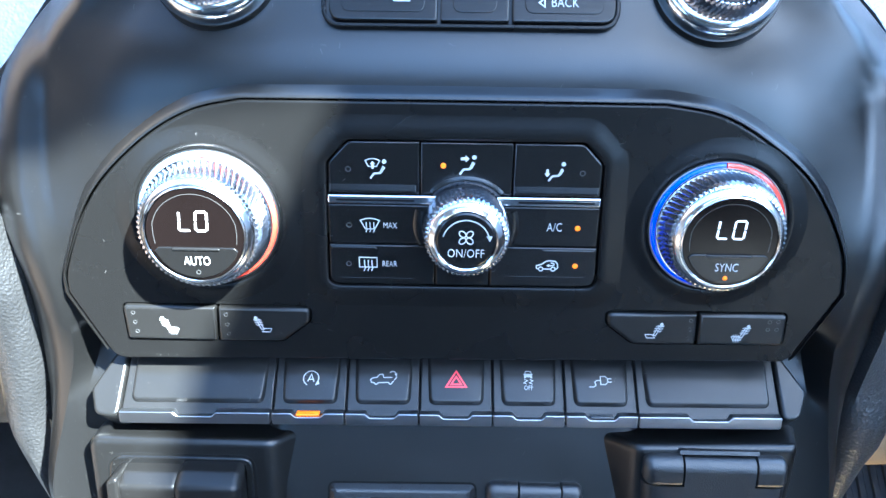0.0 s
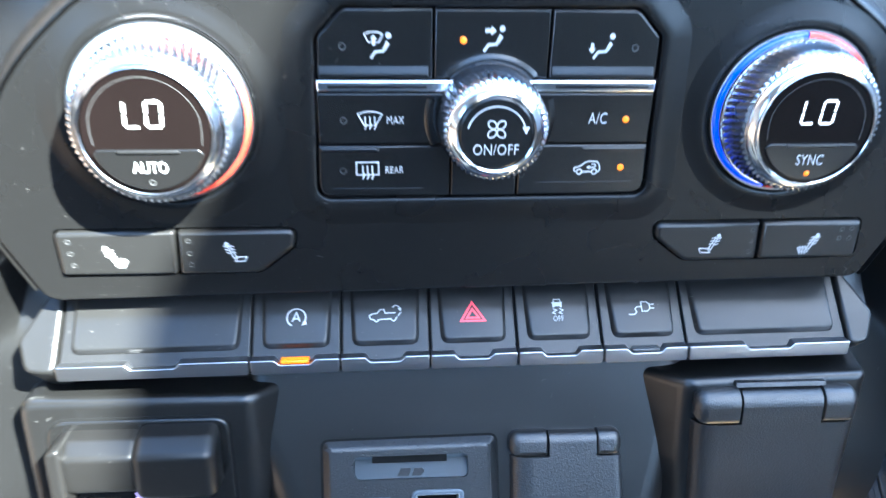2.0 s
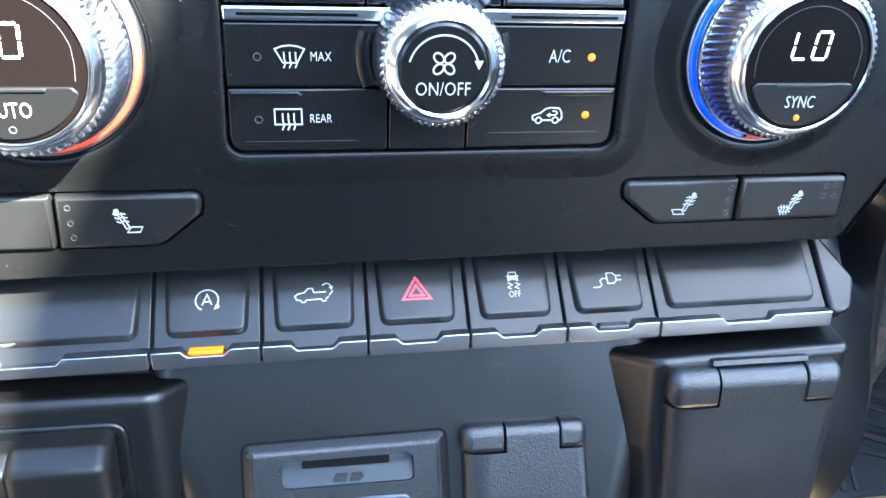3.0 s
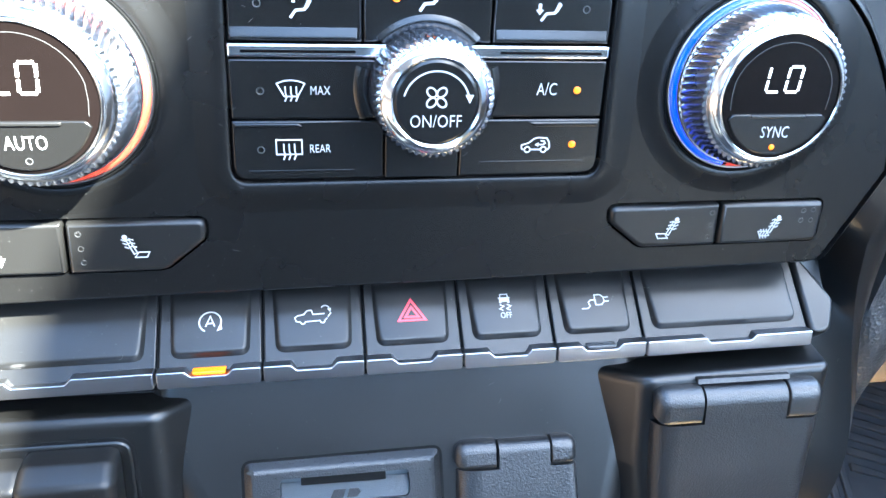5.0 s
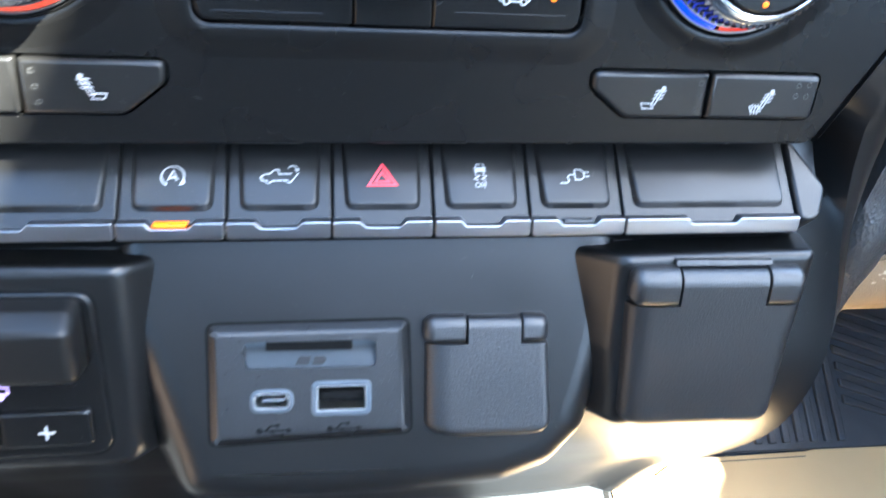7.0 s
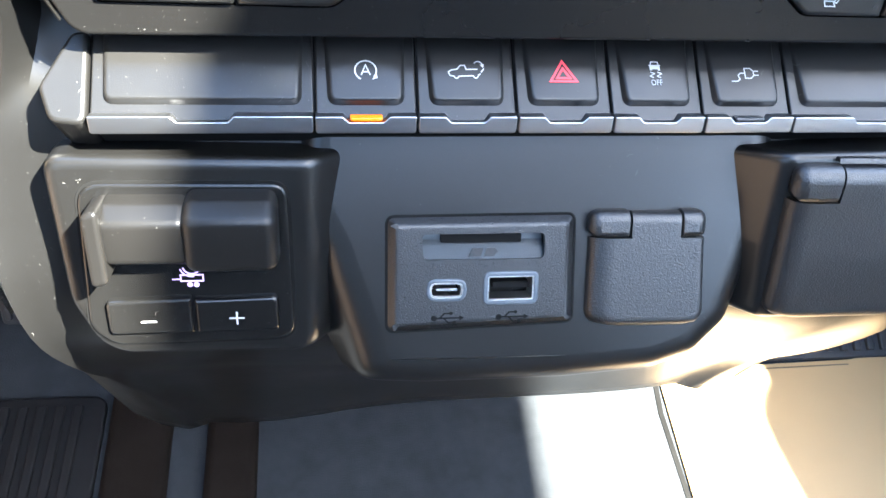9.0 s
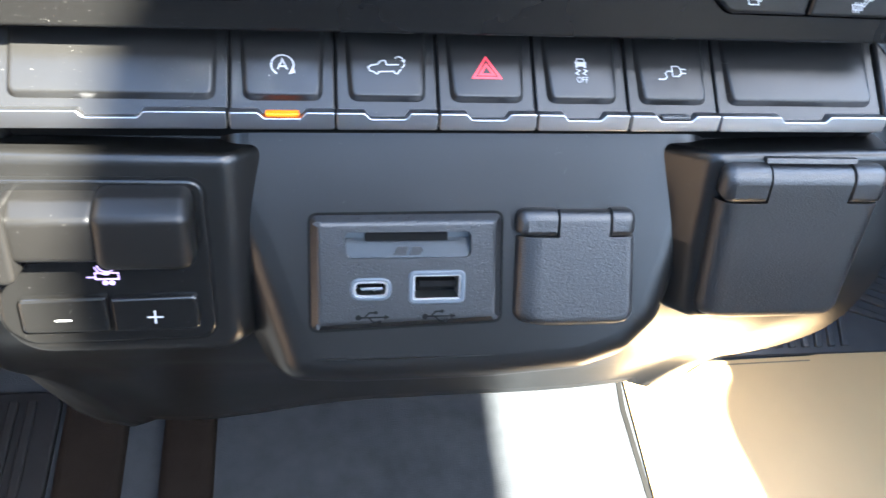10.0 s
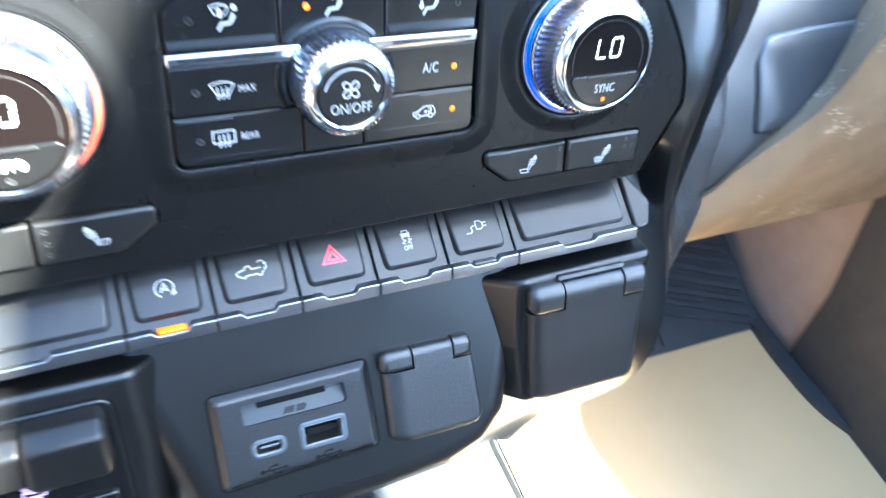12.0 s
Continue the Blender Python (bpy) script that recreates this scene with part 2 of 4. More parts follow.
def lathe(bm, cx, cs, profile, n=72, a0=0.0, a1=360.0, close=True):
    """Turns a profile of (radius, w) about the axis through (cx, cs)."""
    full = abs(a1 - a0) >= 359.9
    cols = n if full else n + 1
    rings = []
    for r, w in profile:
        if r < 1e-6:
            rings.append([bm.verts.new((cx * MM, cs * MM, w * MM))])
            continue
        rings.append([bm.verts.new(((cx + r * math.cos(radians(a0 + (a1 - a0) * i / n))) * MM,
                                    (cs + r * math.sin(radians(a0 + (a1 - a0) * i / n))) * MM, w * MM)) for i in range(cols)])
    for a, b in zip(rings, rings[1:]):
        for i in range(cols if full else cols - 1):
            j = (i + 1) % cols
            va = (a[i], a[j]) if len(a) > 1 else (a[0],)
            vb = (b[j], b[i]) if len(b) > 1 else (b[0],)
            bm.faces.new(va + vb)
    return bm


def stroke(bm, points, width, w, height=0.12, closed=False):
    """A raised line of that width along points."""
    pts = [Vector(p) for p in points]
    k = len(pts)
    left, right = [], []
    for i in range(k):
        if closed:
            a, b = pts[i - 1], pts[(i + 1) % k]
        else:
            a, b = pts[max(0, i - 1)], pts[min(k - 1, i + 1)]
        u, v = (pts[i] - a), (b - pts[i])
        u = u.normalized() if u.length > 1e-9 else v.normalized()
        v = v.normalized() if v.length > 1e-9 else u
        n1, n2 = Vector((-u.y, u.x)), Vector((-v.y, v.x))
        n = n1 + n2
        n = n.normalized() if n.length > 1e-6 else n1
        d = width / 2 / max(0.5, n.dot(n1))
        left.append(pts[i] + n * d)
        right.append(pts[i] - n * d)
    lt, rt = ring(bm, left, w + height), ring(bm, right, w + height)
    lb, rb = ring(bm, left, w), ring(bm, right, w)
    last = k if closed else k - 1
    for i in range(last):
        j = (i + 1) % k
        bm.faces.new((lt[i], lt[j], rt[j], rt[i]))
        bm.faces.new((lt[j], lt[i], lb[i], lb[j]))
        bm.faces.new((rt[i], rt[j], rb[j], rb[i]))
    if not closed:
        bm.faces.new((lt[0], rt[0], rb[0], lb[0]))
        bm.faces.new((rt[-1], lt[-1], lb[-1], rb[-1]))
    return bm


def arc(cx, cs, r, a0, a1, n=14):
    return [(cx + r * math.cos(radians(a0 + (a1 - a0) * i / n)), cs + r * math.sin(radians(a0 + (a1 - a0) * i / n))) for i in range(n + 1)]


def disc(bm, cx, cs, r, w, height=0.12, n=16):
    return lathe(bm, cx, cs, [(r, w), (r, w + height), (0, w + height)], n)


def solid(bm, loop, w, height=0.12):
    return slab(bm, [Vector(p) for p in loop], w, w + height, 0.02, steps=1)


def icon(name, lines, mat, parent, cx, cs, w, width=0.42, label="", lift=None):
    """Lines round (cx, cs): lists of points, (points, True) for closed ones, or ('disc', x, s, r) and ('fill', points)."""
    bm = bmesh.new()
    for ln in lines:
        if ln[0] == "disc":
            disc(bm, cx + ln[1], cs + ln[2], ln[3], w)
        elif ln[0] == "fill":
            solid(bm, [(cx + x, cs + s) for x, s in ln[1]], w)
        else:
            shut = isinstance(ln, tuple)
            pts = ln[0] if shut else ln
            stroke(bm, [(cx + x, cs + s) for x, s in pts], width, w, closed=shut)
    if lift:
        shaped(bm, lift)
    return part(name, bm, mat, parent, label, smooth=False)


def lettering(text, mat, parent, cx, cs, w, size, wide=1.0, shear=0.0, label=""):
    """Words in the built-in font, centred at (cx, cs), capitals about 0.7 of size high."""
    cu = bpy.data.curves.new("lettering", "FONT")
    cu.body, cu.size, cu.align_x, cu.align_y, cu.extrude, cu.shear = text, size * MM, "CENTER", "CENTER", 0.06 * MM, shear
    cu.offset = -0.010 * size * MM
    cu.space_character, cu.resolution_u = 1.04, 3
    ob = bpy.data.objects.new("lettering", cu)
    me = bpy.data.meshes.new_from_object(ob)
    bpy.data.objects.remove(ob)
    me.transform(Matrix.Diagonal((wide, 1, 1, 1)))
    me.transform(Matrix.Translation((cx * MM, cs * MM, (w + 0.06) * MM)))
    me.materials.clear()
    me.materials.append(mat)
    o = new("lettering", me)
    o.parent = parent
    return tagged(o, label) if label else o


A = sheet(0.197, 0.650, 16.5)      # climate panel
C = sheet(0.194, 0.6228, 64) @ Matrix.Rotation(radians(0.6), 4, "Z")       # faces of the switch row
LIP = sheet(0.1795, 0.6165, 25) @ Matrix.Rotation(radians(0.75), 4, "Z")    # silver edge of the switch row
B = sheet(0.160, 0.5725, 39)       # lower media panel
T = sheet(0.156, 0.563, 24)        # trailer control and large outlet

# ---- the cab round the camera: unseen walls, toned and opened for light on the dash ----
def wall(name, m, loop, thick, mat, label, holes=()):
    bm = bmesh.new()
    slab(bm, [Vector(p) * 1000 for p in loop], 0, thick * 1000, 2, [[Vector(p) * 1000 for p in h] for h in holes], steps=1, bottom=not holes)
    ob = part(name, bm, mat, None, label)
    ob.matrix_world = m
    return tagged(ob, "", name.split("_")[0], "", "structure")


FLOOR_Z = 0.19
X0, X1, Y0, Y1, ROOF_Z = -0.80, 0.82, -1.50, 0.78, 1.40
flat = Matrix.Identity(4)
# x to the right and s up on walls that face along y; x along y and s up on the side walls
def upright(x, y, turn):
    return Matrix.Translation((x, y, 0)) @ Matrix.Rotation(radians(turn), 4, "Z") @ Matrix.Rotation(radians(90), 4, "X")


wall("floor", Matrix.Translation((0, 0, FLOOR_Z - 0.03)), box(X0, Y0, X1, Y1), 0.03, CARPET, "dark grey carpet of the cab floor")
# opening fitted to the sun patch on the stack, lengthened rearward for sky sheen
wall("roof", Matrix.Translation((0, 0, ROOF_Z)), box(X0, Y0, X1, 0.05), 0.04, SHELL, "light cab roof lining with an open sunroof",
     [[(0.416, -0.046), (0.419, -0.085), (0.421, -0.115), (0.424, -0.142), (0.434, -0.186), (0.48, -0.25), (0.575, -0.47), (0.575, -0.95), (-0.30, -0.95), (-0.30, -0.117)]])
# opening outlined to shape the floor sun strip and the sheen on the dash
wall("wall_right", upright(X1, 0, 90), box(Y0, FLOOR_Z, Y1, ROOF_Z), 0.04, DOORSIDE, "cab side with a door window opening",
     [[(-1.30, 0.95), (-0.25, 0.975), (-0.13, 1.004), (-0.08, 1.020), (-0.055, 1.022), (-0.03, 1.010), (0.0, 0.985), (0.10, 0.94), (0.60, 0.94), (0.60, 1.385), (0.12, 1.385), (0.12, 1.02), (-0.01, 1.02), (-0.035, 1.12), (-0.06, 1.20), (-0.12, 1.385), (-1.30, 1.385)]])
wall("wall_left", upright(X0 - 0.04, 0, 90), box(Y0, FLOOR_Z, Y1, ROOF_Z), 0.04, BROWNSIDE, "brown cab side with a door window opening",
     [box(-1.30, 1.02, -0.30, 1.36)])
wall("wall_rear", upright(0, Y0, 0), box(X0, FLOOR_Z, X1, ROOF_Z), 0.04, SEATBACK, "dark plain rear cab wall")
# unseen panel, added to cut stray light on the driver floor
wall("wall_low_left", upright(0, -0.14, 0), box(X0, FLOOR_Z, -0.20, 0.36), 0.04, SEATBACK, "unseen dark panel added to dim the driver footwell")
# unseen cover, added to keep overhead sky light off the driver floor
wall("wall_column", Matrix.Translation((0, 0, 0.70)), box(X0, -0.02, -0.27, 0.24), 0.03, SEATBACK, "unseen dark cover added to shade the driver footwell from the sky")
# unseen seat-high panel and ledge, added to bounce light onto the lower dash
wall("wall_low_right", upright(0, -0.36, 0), box(0.05, FLOOR_Z, X1, 0.56), 0.04, SIDE, "unseen grey panel added behind the passenger footwell to bounce light")
wall("wall_low_top", Matrix.Translation((0, 0, 0.53)), box(0.05, -1.0, X1, -0.37), 0.03, SIDE, "unseen grey ledge added behind the passenger footwell to bounce light")
wall("firewall", upright(0, Y1, 0), box(X0, FLOOR_Z, X1, 0.90), 0.04, SEATBACK, "dark firewall under the windscreen opening")

# ---- footwell ----
CX = 5.5  # middle of the stack, mm


def tan_mat():
    """A thin tan sheet with a rounded outline on the passenger floor."""
    m = Matrix.Translation((0, 0, FLOOR_Z))
    e = thing("floor_cover", m, "plain tan protective sheet lying on the passenger floor", "floor mat")
    lo = rounded([(218, -160), (620, -160), (580, 180), (556, 352), (400, 328), (300, 326), (218, 326)], 14)
    part("sheet", plate(lo, 0.3, 2.2, 0.8), TANMAT, e)
    bm = bmesh.new()
    stroke(bm, [(223, -150), (223, 321), (300, 321.5), (398, 323)], 1.2, 2.2, 0.5)
    part("hem", bm, TANTRIM, e, "stitched hem")


def rubber_mat(name, x0, y0, x1, y1, lean, label, slant, mat):
    """A black ribbed floor mat: a rim and raised bars."""
    m = Matrix.Translation((0, y0 * MM, FLOOR_Z)) @ Matrix.Rotation(radians(lean), 4, "X")
    e = thing(name, m, label, "floor mat")
    part("base", plate(rounded(box(x0, 0, x1, y1 - y0), 12), 0.5, 6, 2), mat, e)
    w, h = x1 - x0, y1 - y0
    k = 0
    x = x0 + 8
    while x < x1 - 14 and k < 40:
        mid = x0 + 0.55 * w
        if x < mid or not slant:
            lo = [(x, 6), (x + 7, 6), (x + 7, h - 8), (x, h - 8)]
            part("rib", plate(rounded(lo, 2, 3), 5.5, 9.5, 1.5), mat, e)
        x += 13
        k += 1
    if slant:
        for j in range(9):
            s = 4 + j * 15
            lo = [(x0 + 0.56 * w, s + 34), (x0 + 0.56 * w, s + 42), (x1 - 10, s + 2), (x1 - 10, s - 6)]
            lo = [(a, min(max(b, 4), h - 6)) for a, b in lo]
            if abs(lo[0][1] - lo[1][1]) > 1 and abs(lo[2][1] - lo[3][1]) > 1:
                part("rib", plate(rounded(lo, 1.5, 3), 5.5, 9.5, 1.5), mat, e)


tan_mat()
rubber_mat("floor_mat", 292, 330, 560, 470, 24, "black rubber floor mat with slanted bars in the footwell", True, RUBBER)
rubber_mat("floor_mat", -520, 100, -229, 318, 0, "black ribbed rubber floor mat in the driver footwell, coloured darker for shade", False, MATSHADED)


def pedal():
    m = Matrix.Translation((-0.296, 0.385, FLOOR_Z)) @ Matrix.Rotation(radians(62), 4, "X")
    e = thing("accelerator_pedal", m, "black ridged accelerator pedal standing over the driver footwell", "pedal")
    part("pad", plate(rounded(box(-26, 2, 26, 110), 6), -6, 0, 2, bottom=True), RUBBER, e)
    for i in range(5):
        part("ridge", plate(rounded(box(-22 + 10 * i, 8, -17 + 10 * i, 104), 2), -0.5, 3, 1.2), RUBBER, e)
    part("arm", plate(rounded(box(-8, 80, 8, 190), 4), -16, -5, 2, bottom=True), SEATBACK, e)


pedal()
# carpet seam beside the sheet
bm = bmesh.new()
stroke(bm, [(216, 330), (212, 285), (215, 210), (217, 100), (216, -150)], 4.2, 0.2, 0.4)
tagged(part("carpet_seam", bm, DEEP, None, "dark seam between the carpet and the sheet", Matrix.Translation((0, 0, FLOOR_Z))), "", "trim", "", "structure")

# brown strips that put the shading of the tunnel carpet into colour, driver side
for i, (xa, xb) in enumerate(((-222, -176), (-150, -112))):
    bm = plate(rounded([(xa, 60), (xb, 60), (xb - 4, 420), (xa - 4, 420)], 8), 0.5, 12, 8)
    tagged(part("tunnel_shading", bm, BROWN, None, "brown strip added for the shading of the tunnel carpet", Matrix.Translation((0, 0, FLOOR_Z))), "", "trim", "", "structure")

# passenger kick panel and the dark lower door beside it
bm = plate(rounded([(250, 185), (640, 185), (640, 560), (270, 560)], 6), 0, 30, 6, bottom=True)
tagged(part("kick_panel", bm, KICK, None, "brown kick panel beside the passenger footwell"), "", "trim", "", "structure").matrix_world = upright(0.575, 0, 90)
bm = plate(rounded([(-400, 185, 4), (288, 185, 4), (296, 290, 40), (326, 420, 40), (330, 590, 20), (-400, 590)], 30), 0, 40, 10, bottom=True)
tagged(part("door_lower", bm, RUBBER, None, "dark lower door lining"), "", "door", "", "structure").matrix_world = upright(0.568, 0, 90)
bm = bmesh.new()
stroke(bm, curve([(566, 470), (562, 400), (557, 330), (556, 280), (562, 225), (582, 180), (610, 120), (640, 0)], 5), 17, 0.5, 9)
tagged(part("door_seal", bm, RUBBER, None, "dark rubber seal at the door sill", Matrix.Translation((0, 0, FLOOR_Z))), "", "trim", "", "structure")

# ---- dashboard ----
def loft(rows, close=False):
    """A skin through rows of points in metres."""
    bm = bmesh.new()
    vs = [[bm.verts.new(p) for p in r] for r in rows]
    for a, b in zip(vs, vs[1:]):
        for i in range(len(a) - 1):
            bm.faces.new((a[i], a[i + 1], b[i + 1], b[i]))
    return bm


def smooth_rows(rows, k=4):
    """More rows between the given ones, along a smooth curve."""
    out = []
    n = len(rows)
    for i in range(n - 1):
        p0, p1, p2, p3 = rows[max(0, i - 1)], rows[i], rows[i + 1], rows[min(n - 1, i + 2)]
        for j in range(k):
            t = j / k
            out.append(tuple(0.5 * (2 * b + (c - a) * t + (2 * a - 5 * b + 4 * c - d) * t * t + (3 * b - a - 3 * c + d) * t ** 3)
                             for a, b, c, d in zip(p0, p1, p2, p3)))
    out.append(rows[-1])
    return out


dash = thing("dashboard", Matrix.Identity(4), "black plastic dashboard centre with grained side pads and tan lower trim", "dashboard")

# surround: z, y of the middle, half width of the inner flat, half width of the outer edge (mm)
SPINE = smooth_rows([
    (800, 287, 72, 84, 4), (772, 259, 101, 113, 4), (750, 239, 121, 133, 5), (735, 226, 135, 151, 5), (718, 219, 146, 164, 4), (690, 211, 147, 167, 5),
    (655, 201, 143, 162, 9), (632, 197, 143, 163, 11), (605, 188, 151, 166, 16), (580, 174, 158, 170, 25), (560, 164, 156, 170, 31), (535, 161, 152, 170, 31),
    (505, 169, 148, 171, 23), (478, 180, 145, 172, 14), (446, 191, 138, 168, 8), (402, 200, 128, 161, 5)])


def slim(z):
    """The passenger side of the surround is a little narrower below the climate panel."""
    return 1 - 0.05 * min(1, max(0, (632 - z) / 50))


def flank(a, z):
    """How far the face falls back beside and above the arch of the climate panel."""
    knots = ((80, 740), (92, 731), (108, 724), (124, 712), (138, 692), (146, 676), (200, 668))
    zc = 740
    for (p, v), (q, w) in zip(knots, knots[1:]):
        if p <= a <= q:
            zc = v + (w - v) * (a - p) / (q - p)
    return 0.27 * ((z - zc + math.hypot(z - zc, 12)) - (z - 740 + math.hypot(z - 740, 12)))


rows = []
for z, y, hi, ho, dep in SPINE:
    prof = [(ho - 10, dep + 110), (ho - 2, dep + 50), (ho + 1, dep + 12), (ho, dep + 3), (ho - 4, dep - 1), ((hi + ho) / 2, dep * 0.6 - 4), (hi + 4, dep * 0.3 - 4), (hi, -1)]
    prof += [(f * (hi - 6), 2 + 13 * math.exp(-((z - 627) / 13) ** 2)) for f in (1, 0.88, 0.75, 0.6, 0.45, 0.3, 0.15)]
    wide = 1 + 0.015 * min(1, max(0, (580 - z) / 40))
    prof = [(a, d + flank(a, z)) for a, d in prof]
    r = [(CX - a * wide, y + d) for a, d in prof] + [(CX + a * slim(z), y + d) for a, d in reversed(prof)]
    rows.append([(a * MM, b * MM, (z - 17 * math.exp(-((a + 98) / 52) ** 2) * min(1, max(0, (480 - z) / 60)) + 11 * math.exp(-((a - 150) / 45) ** 2) * min(1, max(0, (480 - z) / 60))) * MM) for a, b in r])
rows.append([(a, b + 0.010, c - 0.006) for a, b, c in rows[-1]])
rows.append([(a, b + 0.15, c - 0.004) for a, b, c in rows[-1]])
part("surround", loft(rows), TRIM, dash, "matt black plastic stack surround", edge=50)

# lip that flows from the surround to the edge of the climate panel
LEFT = curve([(-132.6, 9), (-130.9, 20), (-118.4, 45.8), (-100.2, 64.4), (-81.8, 75.8), (-64, 80.2)], 8)
RIGHT = curve([(73.4, 80.4), (92, 77.0), (108.6, 68.0), (125.6, 54), (139.6, 31), (143.3, 14)], 8)
PAN = LEFT + [Vector((-40, 80.3)), Vector((0, 80.4)), Vector((40, 80.4))] + RIGHT + rounded([(143.3, 14, 0), (129.4, -14.4, 7), (0, -16.3), (-119.6, -18.2, 7), (-132.6, 9, 0)], 7)[1:-1]


def spine_y(x, z):
    """Depth of the surround's face at x, z (mm)."""
    for p, q in zip(SPINE, SPINE[1:]):
        if p[0] >= z >= q[0]:
            f = (p[0] - z) / (p[0] - q[0])
            y, hi, dep = (p[i] + (q[i] - p[i]) * f for i in (1, 2, 4))
            bulge = flank(abs(x - CX), z)
            a = abs(x - CX)
            if a <= hi - 6:
                return y + 2 + bulge
            if a <= hi:
                return y + bulge + 2 - (a - hi + 6) / 2
            return y + bulge - 1 + (dep * 0.3 - 3) * min(1, (a - hi) / 4)
    return SPINE[0][1]


def lip():
    bm = bmesh.new()
    sin, cos = math.sin(radians(16.5)), math.cos(radians(16.5))
    rings, n = [], 9
    for j in range(-1, n + 1):
        t = max(0, j / n)
        row = []
        for p, q, g in zip(inset(PAN, -(0.6 + 5 * t)), inset(PAN, -(0.6 + 3.5 * t)), PAN):
            f = min(1, max(0, (g[1] - 22) / 40))
            p = q.lerp(p, f * f * (3 - 2 * f))
            w = -1.2
            if j >= 0:
                zz = 650 + p[1] * cos
                far = -(spine_y(p[0], zz) - (197 + p[1] * sin)) * cos - 0.3
                near = 0.3 * min(1, max(0.15, (p[1] - 30) / 40)) * math.sin(math.pi * min(1, 0.12 + 2.2 * t))
                u = t * t * (3 - 2 * t)
                w = (1 - u) * (0.2 + near) + u * (far - 0.8) - (2.0 if j == n else 0)
            row.append(bm.verts.new((p[0] * MM, p[1] * MM, w * MM)))
        rings.append(row)
    for a, b in zip(rings, rings[1:]):
        bridge(bm, a, b)
    bmesh.ops.delete(bm, geom=[f for f in bm.faces if f.calc_center_median().y < -0.013], context="FACES")
    part("panel_lip", bm, TRIM, dash, "smooth lip round the climate panel", A, edge=60)


lip()


def side_pad(name, sign, label):
    """A grained pad beside the surround, from the top down to the knee line."""
    rows = []
    for z, y, hi, ho, dep in SPINE[21 if sign < 0 else 14:48]:
        o = (ho * slim(z) if sign > 0 else ho) + 1
        reach = 0.80 + 0.85 * min(1, max(0, (z - 565) / 95)) if sign > 0 else 1.0
        k = (1 + 0.3 * min(1, max(0, (z - 590) / 70))) * min(1, max(0.2, 0.2 + 0.8 * (z - 505) / 70)) * reach * min(1, max(0.05, ((682 - z) / 40) if sign < 0 else (748 - z) / 55))
        q = min(1, 2 * k)
        prof = [(o, dep + 8), (o + 3, dep - 1), (o + 3 + 6 * k, dep - 4), (o + 3 + 13 * k, dep), (o + 3 + 19 * k, dep + 8 * q), (o + 3 + 23 * k, dep + 22 * q), (o + 3 + 25 * k, dep + 60 * q)]
        if sign > 0:
            prof = [(o, dep + 6), (o + 2, dep), (o + 3 + 4 * k, dep - 3), (o + 3 + 11 * k, dep - 2), (o + 3 + 19 * k, dep + 3 * q), (o + 3 + 26 * k, dep + 11 * q), (o + 3 + 31 * k, dep + 23 * q), (o + 3 + 34 * k, dep + 60 * q)]
            prof = [(a, d + (0.42 * max(0, z - 590) + 0.65 * max(0, z - 618)) * min(1, max(0, (a - o - 2) / (8 * k)))) for a, d in prof]
        rows.append([((CX + sign * a) * MM, (y + d) * MM, z * MM) for a, d in prof])
    end = rows[-1]
    rows.append([(a, b + 0.02, c - 0.012) for a, b, c in end])
    part(name, loft(rows), LEATHER, dash, label, edge=60)


side_pad("side_pad", -1, "grained black leather pad")
side_pad("side_pad", 1, "grained black leather pad")


def dash_face(z):
    """Depth of the black passenger dash at height z: steep at its foot, leaning back further up."""
    return 0.303 + 0.572 * max(0, z - 0.50) + 5.0 * max(0, z - 0.53) ** 2


# passenger side: black upper shelf, tan lower trim, dark underside
def passenger():
    xs = [0.15, 0.19, 0.25, 0.29, 0.308, 0.3214, 0.332, 0.3485, 0.365, 0.379, 0.386, 0.3895, 0.392, 0.395, 0.42, 0.60, 0.82]
    ms = [0.452, 0.454, 0.458, 0.465, 0.474, 0.485, 0.501, 0.516, 0.531, 0.547, 0.566, 0.588, 0.612, 0.632, 0.645, 0.65, 0.65]
    mid, low, back, top = [], [], [], []
    for x, zm in zip(xs, ms):
        zl = 0.402 + 0.012 * (x - 0.15)
        mid.append((x, 0.298, zm))
        top.append((x + 0.06, 0.36, zm + 0.002))
        low.append((x, 0.316, zl))
        back.append((x, 0.62, zl - 0.02))
    def bow(a, b, out, n=5):
        return [[tuple((1 - j / n) * p + (j / n) * q for p, q in zip(A_, B_)) for A_, B_ in zip(a, b)] for j in range(n + 1)], out
    def skin(a, b, out, nm, mat, lb):
        rows, o = bow(a, b, out)
        rr = []
        for j, r in enumerate(rows):
            h = math.sin(math.pi * j / (len(rows) - 1)) * o
            rr.append([(x, y - h, z) for x, y, z in r])
        part(nm, loft(rr), mat, dash, lb, edge=60)
    rows = []
    for j in range(11):
        zs = [0.64 + (min(zm, 0.545) - 0.015 - 0.64) * j / 10 for zm in ms]
        rows.append([(x, dash_face(z), z) for x, z in zip(xs, zs)])
    part("upper_trim", loft(rows), SOFT, dash, "smooth black upper dash", edge=60)
    skin(top, mid, 0.004, "lower_trim_top", TANTRIM, "tan rounded top edge")
    skin(mid, low, 0.013, "lower_trim", TANTRIM, "scuffed tan lower dash")
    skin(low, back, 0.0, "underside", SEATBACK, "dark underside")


passenger()


